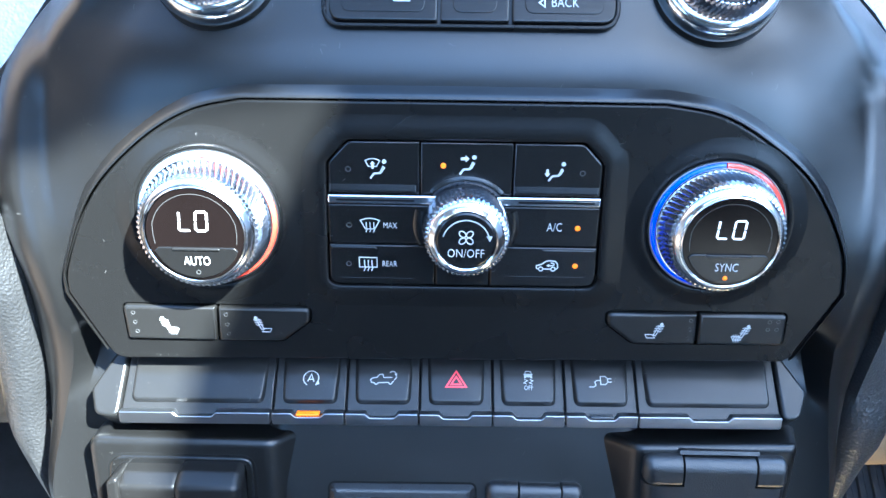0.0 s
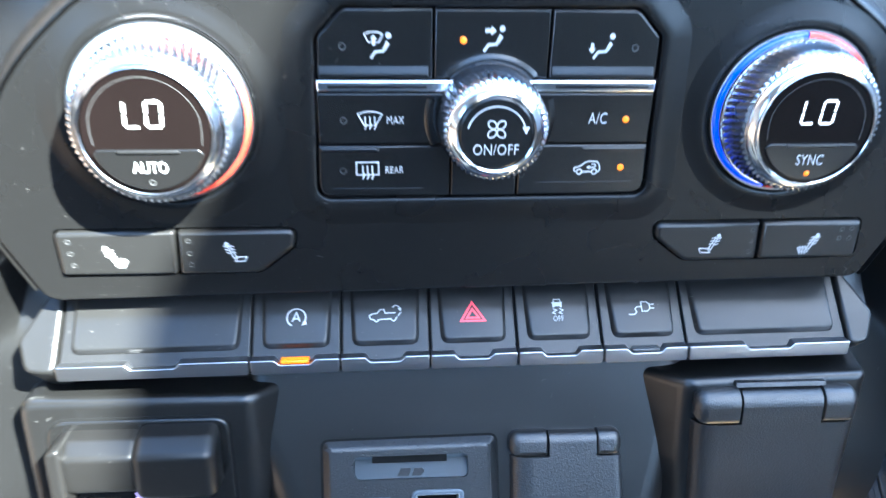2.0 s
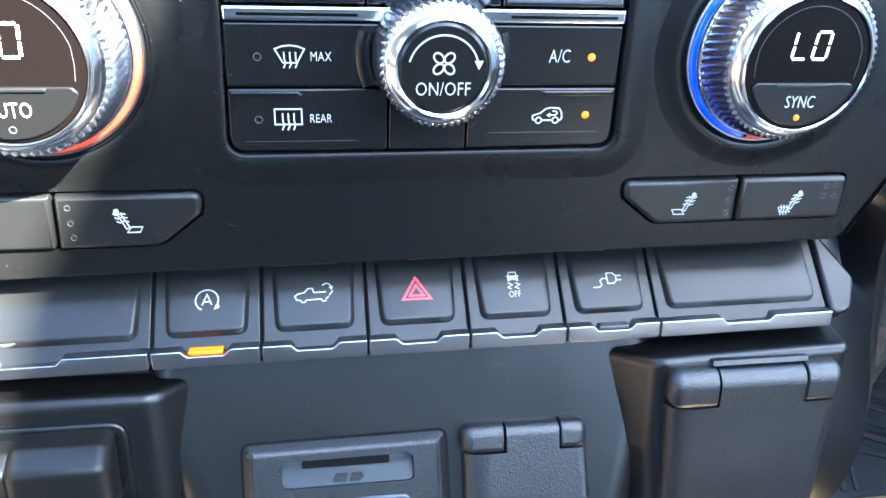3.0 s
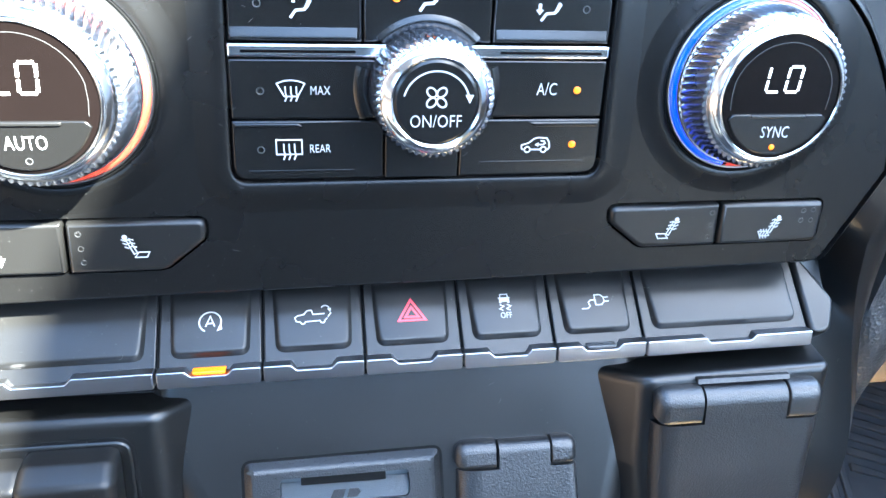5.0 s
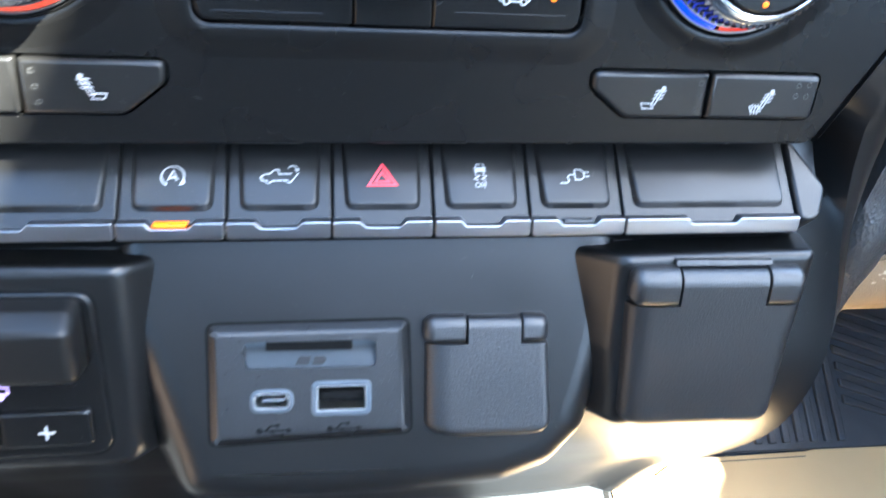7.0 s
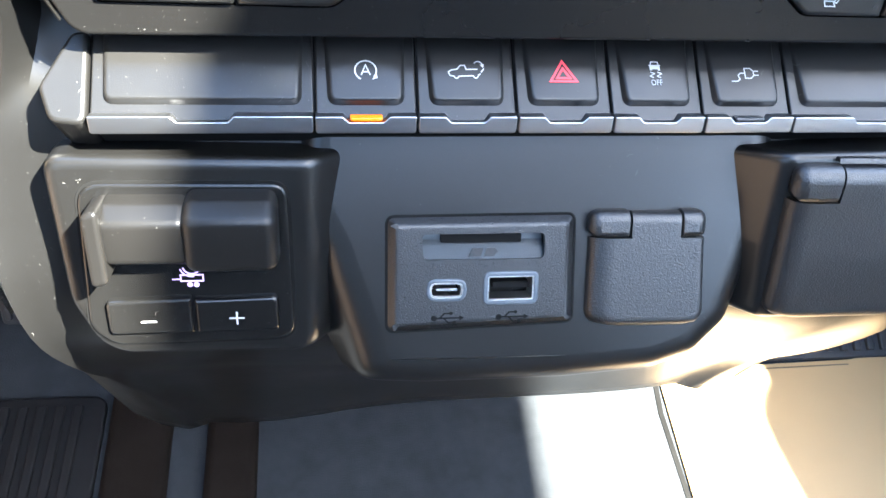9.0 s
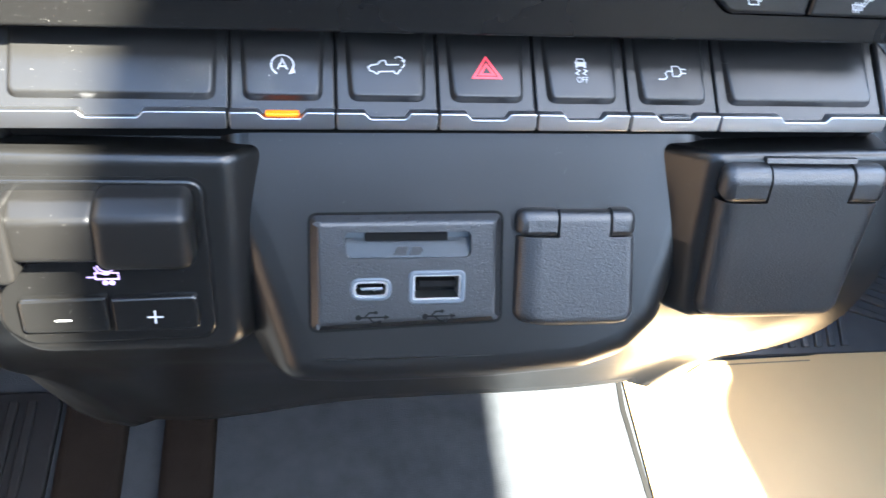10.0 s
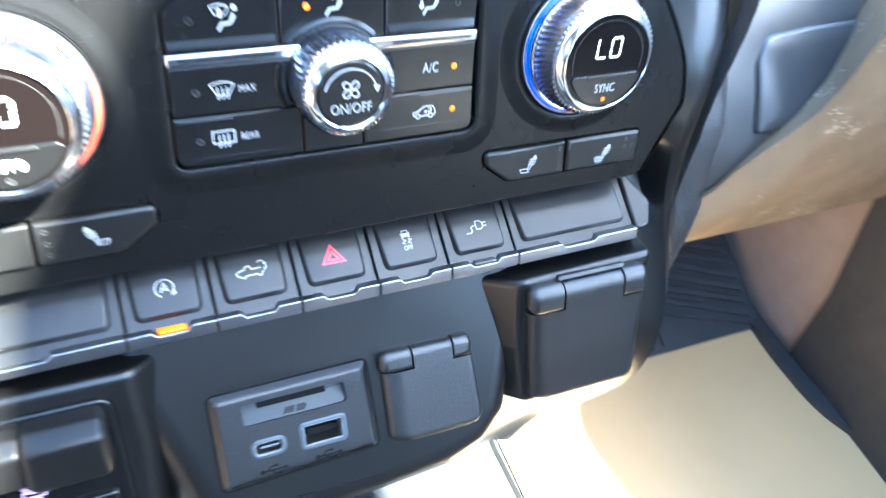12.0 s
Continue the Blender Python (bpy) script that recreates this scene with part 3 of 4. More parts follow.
def glovebox_lid():
    """The smooth black lid with rounded edges on the passenger side."""
    m = sheet(0.302, 0.50, 29.8)
    lo = rounded([(349, 22, 4), (349, 70, 12), (360, 87, 14), (398, 90, 20), (640, 97, 10), (640, 22, 4)], 8, 10)
    lo = [q for p0, p1 in zip(lo, lo[1:] + lo[:1]) for q in (p0.lerp(p1, j / 8) for j in range(8 if (p1 - p0).length > 12 else 1))]
    lean = lambda x, s, w: (x, s, w - 4.3 * max(0, 0.868 * s - 30) ** 2 / 1000)
    part("glovebox_lid", shaped(plate(lo, -14, 3.4, 3.2, flare=3, dome=0.8), lean), SOFT, dash, "smooth black glovebox lid", m)


glovebox_lid()


def edge_trim(sign):
    """The tan strip along the lower outer edge of the surround."""
    rows = []
    for z, y, hi, ho, dep in SPINE[36:]:
        o = ho * ((1 + 0.015 * min(1, max(0, (580 - z) / 40))) if sign < 0 else slim(z))
        prof = [(o - 1, dep + 2), (o + 2, dep + 4), (o + 3.5, dep + 9), (o + 3, dep + 20), (o - 4, dep + 44)]
        rows.append([((CX + sign * a) * MM, (y + d) * MM, z * MM) for a, d in prof])
    part("edge_trim", loft(rows), TANTRIM, dash, "tan lower edge strip", edge=60)


edge_trim(-1)
edge_trim(1)


def driver():
    rows = []
    for j in range(7):
        f = j / 6
        rows.append([(x, 0.27 - 0.05 * math.sin(math.pi * f) + 0.02 * f, 0.66 - 0.16 * f - 0.03 * math.sin(math.pi * f)) for x in (-0.80, -0.6, -0.4, -0.28, -0.20)])
    rows.append([(x, 0.60, 0.50) for x, _, _ in rows[-1]])
    part("knee_panel", loft(rows), TANTRIM, dash, "tan knee panel")
    up = [[(x, 0.27 + 0.26 * j, 0.66 + 0.12 * j) for x in (-0.80, -0.6, -0.4, -0.28, -0.20)] for j in range(3)]
    part("dash_top", loft(up), TRIM, dash, "black dash top")
    up = [[(x, 0.442 + 0.17 * j, 0.639 + 0.10 * j) for x in (0.15, 0.3, 0.5, 0.82)] for j in range(3)]
    part("dash_top", loft(up), TRIM, dash, "black dash top")
    up = [[(x, 0.29 + 0.24 * j, 0.80 + 0.05 * j) for x in (-0.20, -0.1, 0.0, 0.1, 0.2)] for j in range(3)]
    part("dash_top", loft(up), TRIM, dash, "black dash top")


driver()


def corner_trim(sign, label, mat):
    """The light trim at the upper corner beside the stack."""
    rows = []
    for j, (z, y, h0) in enumerate(((815, 330, 77), (772, 306, 114), (750, 288, 134), (735, 276, 152), (718, 262, 166), (700, 254, 185), (690, 252, 190))):
        rows.append([((CX + sign * (h0 + a)) * MM, (y + d) * MM, z * MM) for a, d in ((0, 8), (2, 0), (40, -6), (95, 0), (120, 40))])
    part("corner_trim", loft(rows), mat, dash, label, edge=60)


corner_trim(-1, "light perforated corner trim", FABRIC)
corner_trim(1, "pale corner trim", FABRIC)

# ---- radio panel above ----
UP = sheet(0.2388, 0.7508, 45)


def radio():
    e = thing("radio_panel", UP, "black radio key panel with chrome knobs over the climate controls", "control panel")
    lo = rounded([(-36.8, -6, 6), (56.8, -6, 6), (56.8, 36, 4), (-36.8, 36, 4)], 4)
    part("frame", plate(inset(lo, -1.2), -3, 0.6, 0.6, [lo]), PANEL, e)
    for x0, x1, t in ((-35.4, -0.6, ""), (0.4, 22.4, ""), (23.4, 56.4, "\u25c1BACK")):
        k = part("key", plate(rounded([(x0, -5.4, 5 if x0 < -30 else 1), (x1, -5.4, 5 if x1 > 50 else 1), (x1, 12), (x0, 12)], 1), -2, 1.6, 0.7), KEY, e)
        part("key_inset", plate(rounded(box(x0 + 4, -2.6, x1 - 4, 9), 3), 1.5, 1.9, 0.3), KEY, k)
        if t:
            lettering("BACK", WHITE, k, 40, 0.9, 1.95, 4.4, 0.76)
            icon("symbol", [([(31.8, 0.9), (33.6, 2.3), (33.6, -0.5)], True)], WHITE, k, 0, 0, 1.95, 0.4)
        elif x0 < -30:
            icon("symbol", [(box(-14.5, 1.0, -9.5, 5.4), True), [(-12, 1.0), (-12, 5.4)]], WHITE, k, 0, 0, 1.95, 0.4)
    for cx, cs in ((-73.0, 13.4), (89.2, 10.4)):
        d = part("knob", lathe(bmesh.new(), cx, cs, [(21.4, -5), (21.2, -0.8), (20.8, 0.2), (20.2, 0.2), (19.6, 0.0)], 72), TRIM, e, "black knob collar")
        part("chrome_ring", lathe(bmesh.new(), cx, cs, [(20.2, -1), (20.0, 3.0), (19.2, 4.6), (17.8, 5.6), (16.4, 6)], 72), CHROME, d)
        knurled("knurled_ring", cx, cs, [(16.6, 5.6), (16.4, 8), (15.6, 13), (14.6, 14.4)], 56, 1.2, KNURL, d, 10)
        part("cap", lathe(bmesh.new(), cx, cs, [(14.3, 13.8), (13.8, 15), (12.6, 15.8), (11.8, 15.4), (0, 15.4)], 48), CHROME, d)


def knurled(name, cx, cs, profile, teeth, depth, mat, parent, twist=0.0, label=""):
    """A turned ring with slanted ridges."""
    bm = bmesh.new()
    n = teeth * 4
    fine = []
    for (r0, w0), (r1, w1) in zip(profile, profile[1:]):
        fine += [(r0 + (r1 - r0) * j / 4, w0 + (w1 - w0) * j / 4) for j in range(4)]
    fine.append(profile[-1])
    rings = []
    for q, (r, w) in enumerate(fine):
        f = q / (len(fine) - 1)
        fade = min(1.0, 5 * f)
        row = []
        for i in range(n):
            a = 2 * math.pi * i / n + radians(twist * f)
            rr = r - depth * fade * (0, 0.35, 1.0, 0.35)[i % 4]
            row.append(bm.verts.new(((cx + rr * math.cos(a)) * MM, (cs + rr * math.sin(a)) * MM, w * MM)))
        rings.append(row)
    r, w = profile[-1]
    rings.append([bm.verts.new(((cx + (r - depth - 0.5) * math.cos(2 * math.pi * i / n + radians(twist))) * MM,
                                (cs + (r - depth - 0.5) * math.sin(2 * math.pi * i / n + radians(twist))) * MM, (w + 0.35) * MM)) for i in range(n)])
    for a, b in zip(rings, rings[1:]):
        bridge(bm, a, b)
    return part(name, bm, mat, parent, label, edge=28)


radio()

# ---- climate panel ----
CLU = rounded([(-38, 14.5, 4), (56.4, 15.0, 4), (55.2, 60.2, 3), (48.6, 67.4, 3), (-29.6, 67.4, 3), (-36.7, 59.8, 3)], 3)
SEAT_L = rounded([(-113, -9, 1.5), (-56, -8.8, 5), (-45.6, -0.5, 2.5), (-45.2, 5, 2.5), (-113.4, 5, 2)], 2)
SEAT_R = rounded([(126, -6.6, 2), (71.5, -7, 5), (61.8, 0.6, 2.5), (61.2, 5.6, 2.5), (125.6, 5.9, 2)], 2)

climate = thing("climate_panel", A, "black climate control panel with white printed keys, set in the dashboard", "control panel")
part("bezel", plate(PAN, -6, 0, 1.0, [inset(CLU, -0.25), inset(SEAT_L, -0.6), inset(SEAT_R, -0.6)]), PANEL, climate)
part("backing", plate(inset(PAN, 3), -9, -3.2, 0.2), DEEP, climate)


def rise(loops):
    """A soft swelling of the panel: outlines with their heights, from the outside in."""
    bm = bmesh.new()
    last = None
    for lo, w in loops:
        row = ring(bm, lo, w)
        if last:
            bridge(bm, last, row)
        last = row
    return bm


part("key_field_rise", rise([(inset(CLU, -d), w) for d, w in ((9, -0.05), (7.5, 0.12), (5.5, 0.55), (3.5, 0.9), (2, 1.05), (0.9, 0.95), (0.45, 0.7), (0.28, 0.3), (0.25, -1.5))]), PANEL, climate, "soft raised rim round the keys")

PERSON = [("disc", 2.3, 2.9, 0.75), [(2.0, 1.3), (0.9, -1.1), (-1.2, -1.3), (-2.4, -3.0)], [(2.3, 1.0), (1.3, -0.8)]]
DEMIST = [([(-3.3, 1.9), (-1.7, 2.5), (0, 2.7), (1.7, 2.5), (3.3, 1.9), (1.6, -1.2), (-1.6, -1.2)], True),
          [(-1.3, 1.2), (-1.3, -0.4), (-1.0, -1.3), (-1.5, -2.4)], [(0, 1.2), (0, -0.4), (0.3, -1.3), (-0.2, -2.4)], [(1.3, 1.2), (1.3, -0.4), (1.6, -1.3), (1.1, -2.4)]]
REARD = [(box(-3.1, -1.3, 3.1, 2.4), True),
         [(-1.3, 1.4), (-1.3, -0.4), (-1.0, -1.5), (-1.5, -2.7)], [(0, 1.4), (0, -0.4), (0.3, -1.5), (-0.2, -2.7)], [(1.3, 1.4), (1.3, -0.4), (1.6, -1.5), (1.1, -2.7)]]
RECIRC = [[(-3.0, -1.2), (-3.7, -1.0), (-3.8, 0.0), (-1.9, 0.6), (-0.6, 1.7), (0.6, 2.0), (2.8, 1.8), (3.5, 0.8), (3.7, -0.6), (3.3, -1.2), (2.9, -1.2)], [(-1.4, -1.2), (1.3, -1.2)],
          (arc(-2.2, -1.2, 0.75, 0, 330, 10), True), (arc(2.1, -1.2, 0.75, 0, 330, 10), True), [(1.2, 1.1), (2.2, 1.0), (2.4, 0.5), (2.0, 0.1), (0.4, 0.1)], ("fill", [(0.7, 0.7), (-0.3, 0.1), (0.7, -0.5)])]
BACKREST = [("disc", -2.55, 3.1, 0.62), ([(-2.35, 2.3), (-1.55, 2.3), (0.05, -1.2), (-0.75, -1.6)], True)]
WAVES = [[(-3.5 + 0.35 * i, 2.5 - 1.0 * i), (-2.6 + 0.3 * i, 2.1 - 1.0 * i), (-1.6 + 0.3 * i, 2.6 - 1.0 * i), (-0.5 + 0.3 * i, 2.3 - 1.0 * i)] for i in range(3)]
SEATHEAT = BACKREST + WAVES + [([(-0.6, -2.5), (2.3, -2.5), (3.0, -1.1), (0.4, -1.1)], True)]
SEATVENT = SEATHEAT + [[(0.2 + 0.85 * i, -3.3), (0.6 + 0.85 * i, -2.4), (0.2 + 0.85 * i, -1.4), (0.7 + 0.85 * i, -0.4)] for i in range(3)]


def flip(lines):
    out = []
    for ln in lines:
        if ln[0] == "disc":
            out.append(("disc", -ln[1], ln[2], ln[3]))
        elif isinstance(ln, tuple):
            out.append(([(-x, s) for x, s in ln[0]], True))
        else:
            out.append([(-x, s) for x, s in ln])
    return out


def key(loop, w=0.4, bev=0.7, name="key", mat=None):
    return part(name, plate(loop, -4, w, bev), mat or KEY, climate)


def lamp(parent, x, s, w, on, r=0.95):
    bm = lathe(bmesh.new(), x, s, [(r, w - 0.3), (r, w + 0.12), (r * 0.6, w + 0.25), (0, w + 0.28)] if on else
               [(r, w - 0.1), (r, w + 0.1), (r * 0.78, w + 0.1), (r * 0.7, w - 0.05), (0, w - 0.05)], 20)
    part("indicator_light", bm, AMBER if on else LEDOFF, parent, "lit amber indicator" if on else "")


# upper keys: windscreen and face, face, feet
k1 = key(rounded([(-36.7, 48.9, 0.6), (-5.9, 48.9, 0.4), (-5.9, 67.1, 0.4), (-29.4, 67.1, 3), (-36.4, 59.7, 3)], 1))
k2 = key(rounded([(-5.55, 48.9), (-3, 48.9), (2, 50.2, 2), (10, 51.4, 8), (18, 50.2, 2), (23, 48.9), (25.2, 48.9), (25.2, 67.1), (-5.55, 67.1)], 0.4))
k3 = key(rounded([(25.55, 48.9, 0.4), (55.0, 48.9, 0.6), (55.0, 60.1, 3), (48.5, 67.1, 3), (25.55, 67.1, 0.4)], 1))
part("raised_arch", lathe(bmesh.new(), 10, 38.2, [(17.6, 0.3), (17.0, 0.55), (16.2, 0.95), (15.3, 1.0), (14.6, 0.6), (14.2, -0.4), (13.0, -3)], 48, 44, 136), KEY, k2, "raised arch over the fan dial")
lamp(k1, -29.7, 57.4, 0.4, False)
lamp(k2, 2.1, 59.1, 0.4, True)
lamp(k3, 48.4, 57.2, 0.4, False)
icon("symbol", PERSON, WHITE, k1, -19.9, 57.3, 0.4, 0.62)
icon("symbol", [([(-4.0, 3.2), (-2.9, 3.7), (-1.6, 3.9), (-0.3, 3.7), (0.8, 3.2), (-0.2, 1.2), (-3.0, 1.2)], True), ("fill", [(-2.0, 0.4), (-1.2, 0.4), (-1.2, 2.0), (-0.7, 2.0), (-1.6, 3.0), (-2.5, 2.0), (-2.0, 2.0)])], WHITE, k1, -19.9, 57.3, 0.4, 0.3)
icon("symbol", PERSON + [("fill", [(-2.2, 1.9), (-0.6, 1.9), (-0.6, 1.2), (0.7, 2.4), (-0.6, 3.6), (-0.6, 2.9), (-2.2, 2.9)])], WHITE, k2, 10, 59.2, 0.4, 0.7)
icon("symbol", PERSON + [("fill", [(-3.3, 1.0), (-2.5, 1.0), (-2.5, -0.4), (-1.9, -0.4), (-2.9, -1.6), (-3.9, -0.4), (-3.3, -0.4)])], WHITE, k3, 39.6, 57.4, 0.4, 0.62)
# chrome strip
for x0, x1 in ((-37.0, 0.5), (19.5, 55.3)):
    st = part("chrome_strip", plate(rounded(box(x0, 45.4, x1, 48.6), 0.6), -3, 1.3, 0.7), CHROME, climate, "bright chrome strip")
    part("strip_groove", plate(rounded(box(x0 + (3 if x0 < 0 else 8), 46.5, x1 - (8 if x0 < 0 else 2), 47.2), 0.2, 2), 1.2, 1.36, 0.05), GLOSS, st)
# middle and lower keys, with sunken fields
for x0, x1, s0, s1, rad in ((-37.3, -1.0, 30.35, 45.0, None), (21.0, 55.5, 30.5, 45.0, None)):
    k = key(rounded(box(x0, s0, x1, s1), 0.9), 0.3)
    if x0 < 0:
        lamp(k, -30.1, 37.3, 0.3, False)
        icon("symbol", DEMIST, WHITE, k, -22.9, 37.2, 0.3, 0.30)
        lettering("MAX", WHITE, k, -16.0, 37.3, 0.3, 3.1, 0.72)
        part("grip", lathe(bmesh.new(), 10, 38.2, [(18.4, 0.1), (17.4, 0.8), (16.2, 1.1), (15.0, 0.9), (14.2, 0), (13.0, -3)], 20, 163, 206), KEY, k)
    else:
        lamp(k, 48.3, 37.5, 0.3, True)
        lettering("A/C", WHITE, k, 40.4, 37.6, 0.3, 4.5, 0.70)
        part("grip", lathe(bmesh.new(), 10, 38.2, [(18.4, 0.1), (17.4, 0.8), (16.2, 1.1), (15.0, 0.9), (14.2, 0), (13.0, -3)], 20, -26, 17), KEY, k)
kl = key(rounded([(-37.7, 14.8, 4), (-0.6, 14.8, 0.4), (-0.6, 30.0, 0.4), (-37.4, 30.0, 0.6)], 1), 0.3)
kr = key(rounded([(18.8, 14.9, 0.4), (56.1, 15.2, 4), (55.6, 30.1, 0.6), (18.8, 30.1, 0.4)], 1), 0.3)
key(rounded(box(-0.3, 14.8, 18.5, 26), 0.4), 0.2, 0.5)
lamp(kl, -30.7, 22.7, 0.3, False)
lamp(kr, 48.5, 23.3, 0.3, True)
icon("symbol", REARD, WHITE, kl, -23.9, 22.8, 0.3, 0.32)
lettering("REAR", WHITE, kl, -16.4, 22.8, 0.3, 3.0, 0.72)
icon("symbol", RECIRC, WHITE, kr, 38.8, 23.2, 0.3, 0.34)
part("raised_edge", plate(rounded([(-36.6, 28.4), (-20, 28.4), (-21.5, 29.5), (-36.6, 29.5)], 0.3), 0.2, 1.0, 0.4), KEY, kl)
part("raised_edge", plate(rounded([(38, 28.2), (54.8, 28.2), (54.8, 29.5), (36, 29.5)], 0.3), 0.2, 1.0, 0.4), KEY, kr)
part("raised_edge", plate(rounded([(24, 18), (52, 18), (52, 19), (24, 19)], 0.3), 0.2, 0.42, 0.1), KEY, kr)
part("raised_edge", plate(rounded([(-34, 16.6), (-8, 16.6), (-8, 17.4), (-34, 17.4)], 0.3), 0.2, 0.42, 0.1), KEY, kl)
for x0, x1 in ((-36, -7.2), (26.4, 54)):
    part("raised_edge", block(rounded(box(x0, 49.4, x1, 50.0), 0.2, 2), rounded(box(x0 - 0.2, 49.1, x1 + 0.2, 52.4), 0.2, 2), 0.35, 1.0, 0.15), KEY, k1 if x0 < 0 else k3)


def seat_key(loop, lines, x, s, dots):
    k = key(loop, 1.6, 1.35, "seat_key", SWITCH)
    icon("symbol", lines, WHITE, k, x, s, 1.6, 0.25)
    for dx, ds in dots:
        lamp(k, dx, ds, 1.6, False, 0.75)


seat_key(rounded([(-113, -9, 1.5), (-80.3, -9, 0.8), (-79.6, 4.9, 0.8), (-113.3, 4.9, 1.8)], 1), SEATVENT, -96.8, -3.0, [(-109.6, 2.2), (-109.4, -1.6), (-109.0, -5.4)])
seat_key(rounded([(-79.4, -9, 0.8), (-56, -8.8, 5), (-45.8, -0.5, 2.5), (-45.4, 4.9, 2.2), (-78.7, 4.9, 0.8)], 1), SEATHEAT, -62.6, -2.2, [(-75.9, 2.0), (-75.8, -2.0), (-75.6, -5.8)])
seat_key(rounded([(94.1, -6.8, 0.8), (71.5, -7, 5), (61.9, 0.6, 2.5), (61.4, 5.5, 2.2), (93.5, 5.7, 0.8)], 1), flip(SEATHEAT), 78.6, -1.6, [(91.4, 3.2), (91.4, -0.4), (91.3, -4)])
seat_key(rounded([(94.9, -6.8, 0.8), (125.8, -6.6, 1.8), (125.4, 5.8, 1.8), (94.4, 5.7, 0.8)], 1), flip(SEATVENT), 109.6, -1.8, [(119.4, 3.2), (122.4, 3.4), (119.2, 0.2), (122.3, 0.2)])

# ---- dials ----
SEG = {"L": "fed", "O": "abcdef"}


def digits(text, parent, cx, cs, w, height, mat):
    """Seven-stroke display figures."""
    hw, hh, t = height * 0.285, height / 2, height * 0.098
    for i, ch in enumerate(text):
        bm = bmesh.new()
        x = cx + (i - (len(text) - 1) / 2) * height * 0.82
        seg = {"a": [(-hw, hh), (hw, hh)], "d": [(-hw, -hh), (hw, -hh)], "f": [(-hw, hh), (-hw, 0)], "e": [(-hw, 0), (-hw, -hh)], "b": [(hw, hh), (hw, 0)], "c": [(hw, 0), (hw, -hh)]}
        for q in SEG[ch]:
            (xa, sa), (xb, sb) = seg[q]
            u = Vector((xb - xa, sb - sa)).normalized() * 0.28
            stroke(bm, [(x + xa + u.x + sa * 0.06, cs + sa + u.y), (x + xb - u.x + sb * 0.06, cs + sb - u.y)], t, w, 0.06)
        part("figure", bm, mat, parent, "lit white display figure", smooth=False)


def temperature_dial(cx, cs, word, on, figure_mat, size, label):
    e = thing("temperature_dial", A @ Matrix.Translation((cx * MM, cs * MM, 0)) @ Matrix.Scale(size, 4), label, "dial", "temperature dials")
    part("collar", lathe(bmesh.new(), 0, 0, [(24.9, -1), (24.7, 0.5), (24.3, 0.8), (23.7, 0.2)], 96), DEEP, e)
    part("outer_ring", lathe(bmesh.new(), 0, 0, [(23.7, -0.5), (23.7, 1.3), (23.5, 1.6), (23.2, 1.6), (23.0, 1.2)], 96), SATIN, e)
    part("panel_swell", lathe(bmesh.new(), 0, 0, [(32, -0.05), (30.5, 0.12), (28.5, 0.55), (26.8, 1.0), (25.6, 1.2), (24.8, 0.9), (24.6, -0.8)], 96), PANEL, e, "soft raised collar of the panel")
    # the unlit dial stands in the sun and takes the sun-washed scale colours
    cold, warm = (BLUE, RED) if on else (BLUE_SUN, RED_SUN)
    for mat, a0, a1, nm in ((cold, 91, 259, "blue_scale"), (warm, -98, 90, "red_scale")):
        part(nm, lathe(bmesh.new(), 0, 0, [(23.05, -0.5), (23.05, 1.5), (22.8, 1.9), (22.2, 2.3), (21.7, 2.3)], 60, a0, a1), mat, e, {BLUE: "glowing blue scale arc", BLUE_SUN: "blue scale arc, coloured pale for the sun on it", RED: "red scale arc", RED_SUN: "red scale arc, coloured orange for the sun on it"}[mat])
    part("inner_ring", lathe(bmesh.new(), 0, 0, [(21.8, 1.8), (21.75, 3.2), (21.5, 3.8), (21.2, 3.8)], 96), CHROME, e)
    knurled("knurled_ring", 0, 0, [(21.3, 3.4), (21.0, 6.0), (20.2, 10.2), (19.6, 12.8)], 66, 0.8, KNURL, e, -9, "chrome ring with slanted ridges")
    part("chrome_ring", lathe(bmesh.new(), 0, 0, [(18.5, 12.2), (18.45, 13.3), (18.2, 14.0), (17.0, 15.5), (16.6, 15.75), (16.5, 15.6), (16.35, 15.6), (16.25, 15.95), (15.95, 16.2), (15.7, 16.0), (15.6, 15.2)], 96), CHROME, e)
    part("face", lathe(bmesh.new(), 0, 0, [(15.65, 15.0), (15.4, 15.7), (0, 15.7)], 72), GLOSS, e, "glossy black display")
    part("display_line", stroke(bmesh.new(), [(-13.0, -3.2), (-13.3, 0)] + arc(0, 0, 13.6, 165, 15, 30) + [(13.3, 0), (13.0, -3.2)], 0.14, 15.7, 0.05), LEDOFF, e, smooth=False)
    digits("LO", e, -0.1, 4.6, 15.74, 6.3, figure_mat)
    tab = rounded([(x, s) for x, s in arc(0, -0.6, 14.2, 200, 340, 18)] + [(12.2, -4.2, 1), (10.2, -4.2, 1.0), (-10.2, -4.2, 1.0), (-12.2, -4.2, 1)], 0.5, 2)
    b = part("push_tab", plate(tab, 15.0, 16.3, 0.35), KEY, e, "push tab under the display")
    part("tab_edge", plate(rounded(box(-7.5, -5.1, 7.5, -4.3), 0.3, 2), 16.2, 16.75, 0.25), SWITCH, b)
    lettering(word, WHITE, b, 0, -8.9, 16.3, 4.3, 0.70, 0.0)
    lamp(b, 0, -12.7, 16.3, on, 0.75)


temperature_dial(-78.2, 39.2, "AUTO", False, DIGIT, 1.03, "chrome temperature dial with a lit display, catching the sun")
temperature_dial(95.2, 39.4, "SYNC", True, DIGIT, 0.975, "chrome temperature dial with a lit display and blue scale")


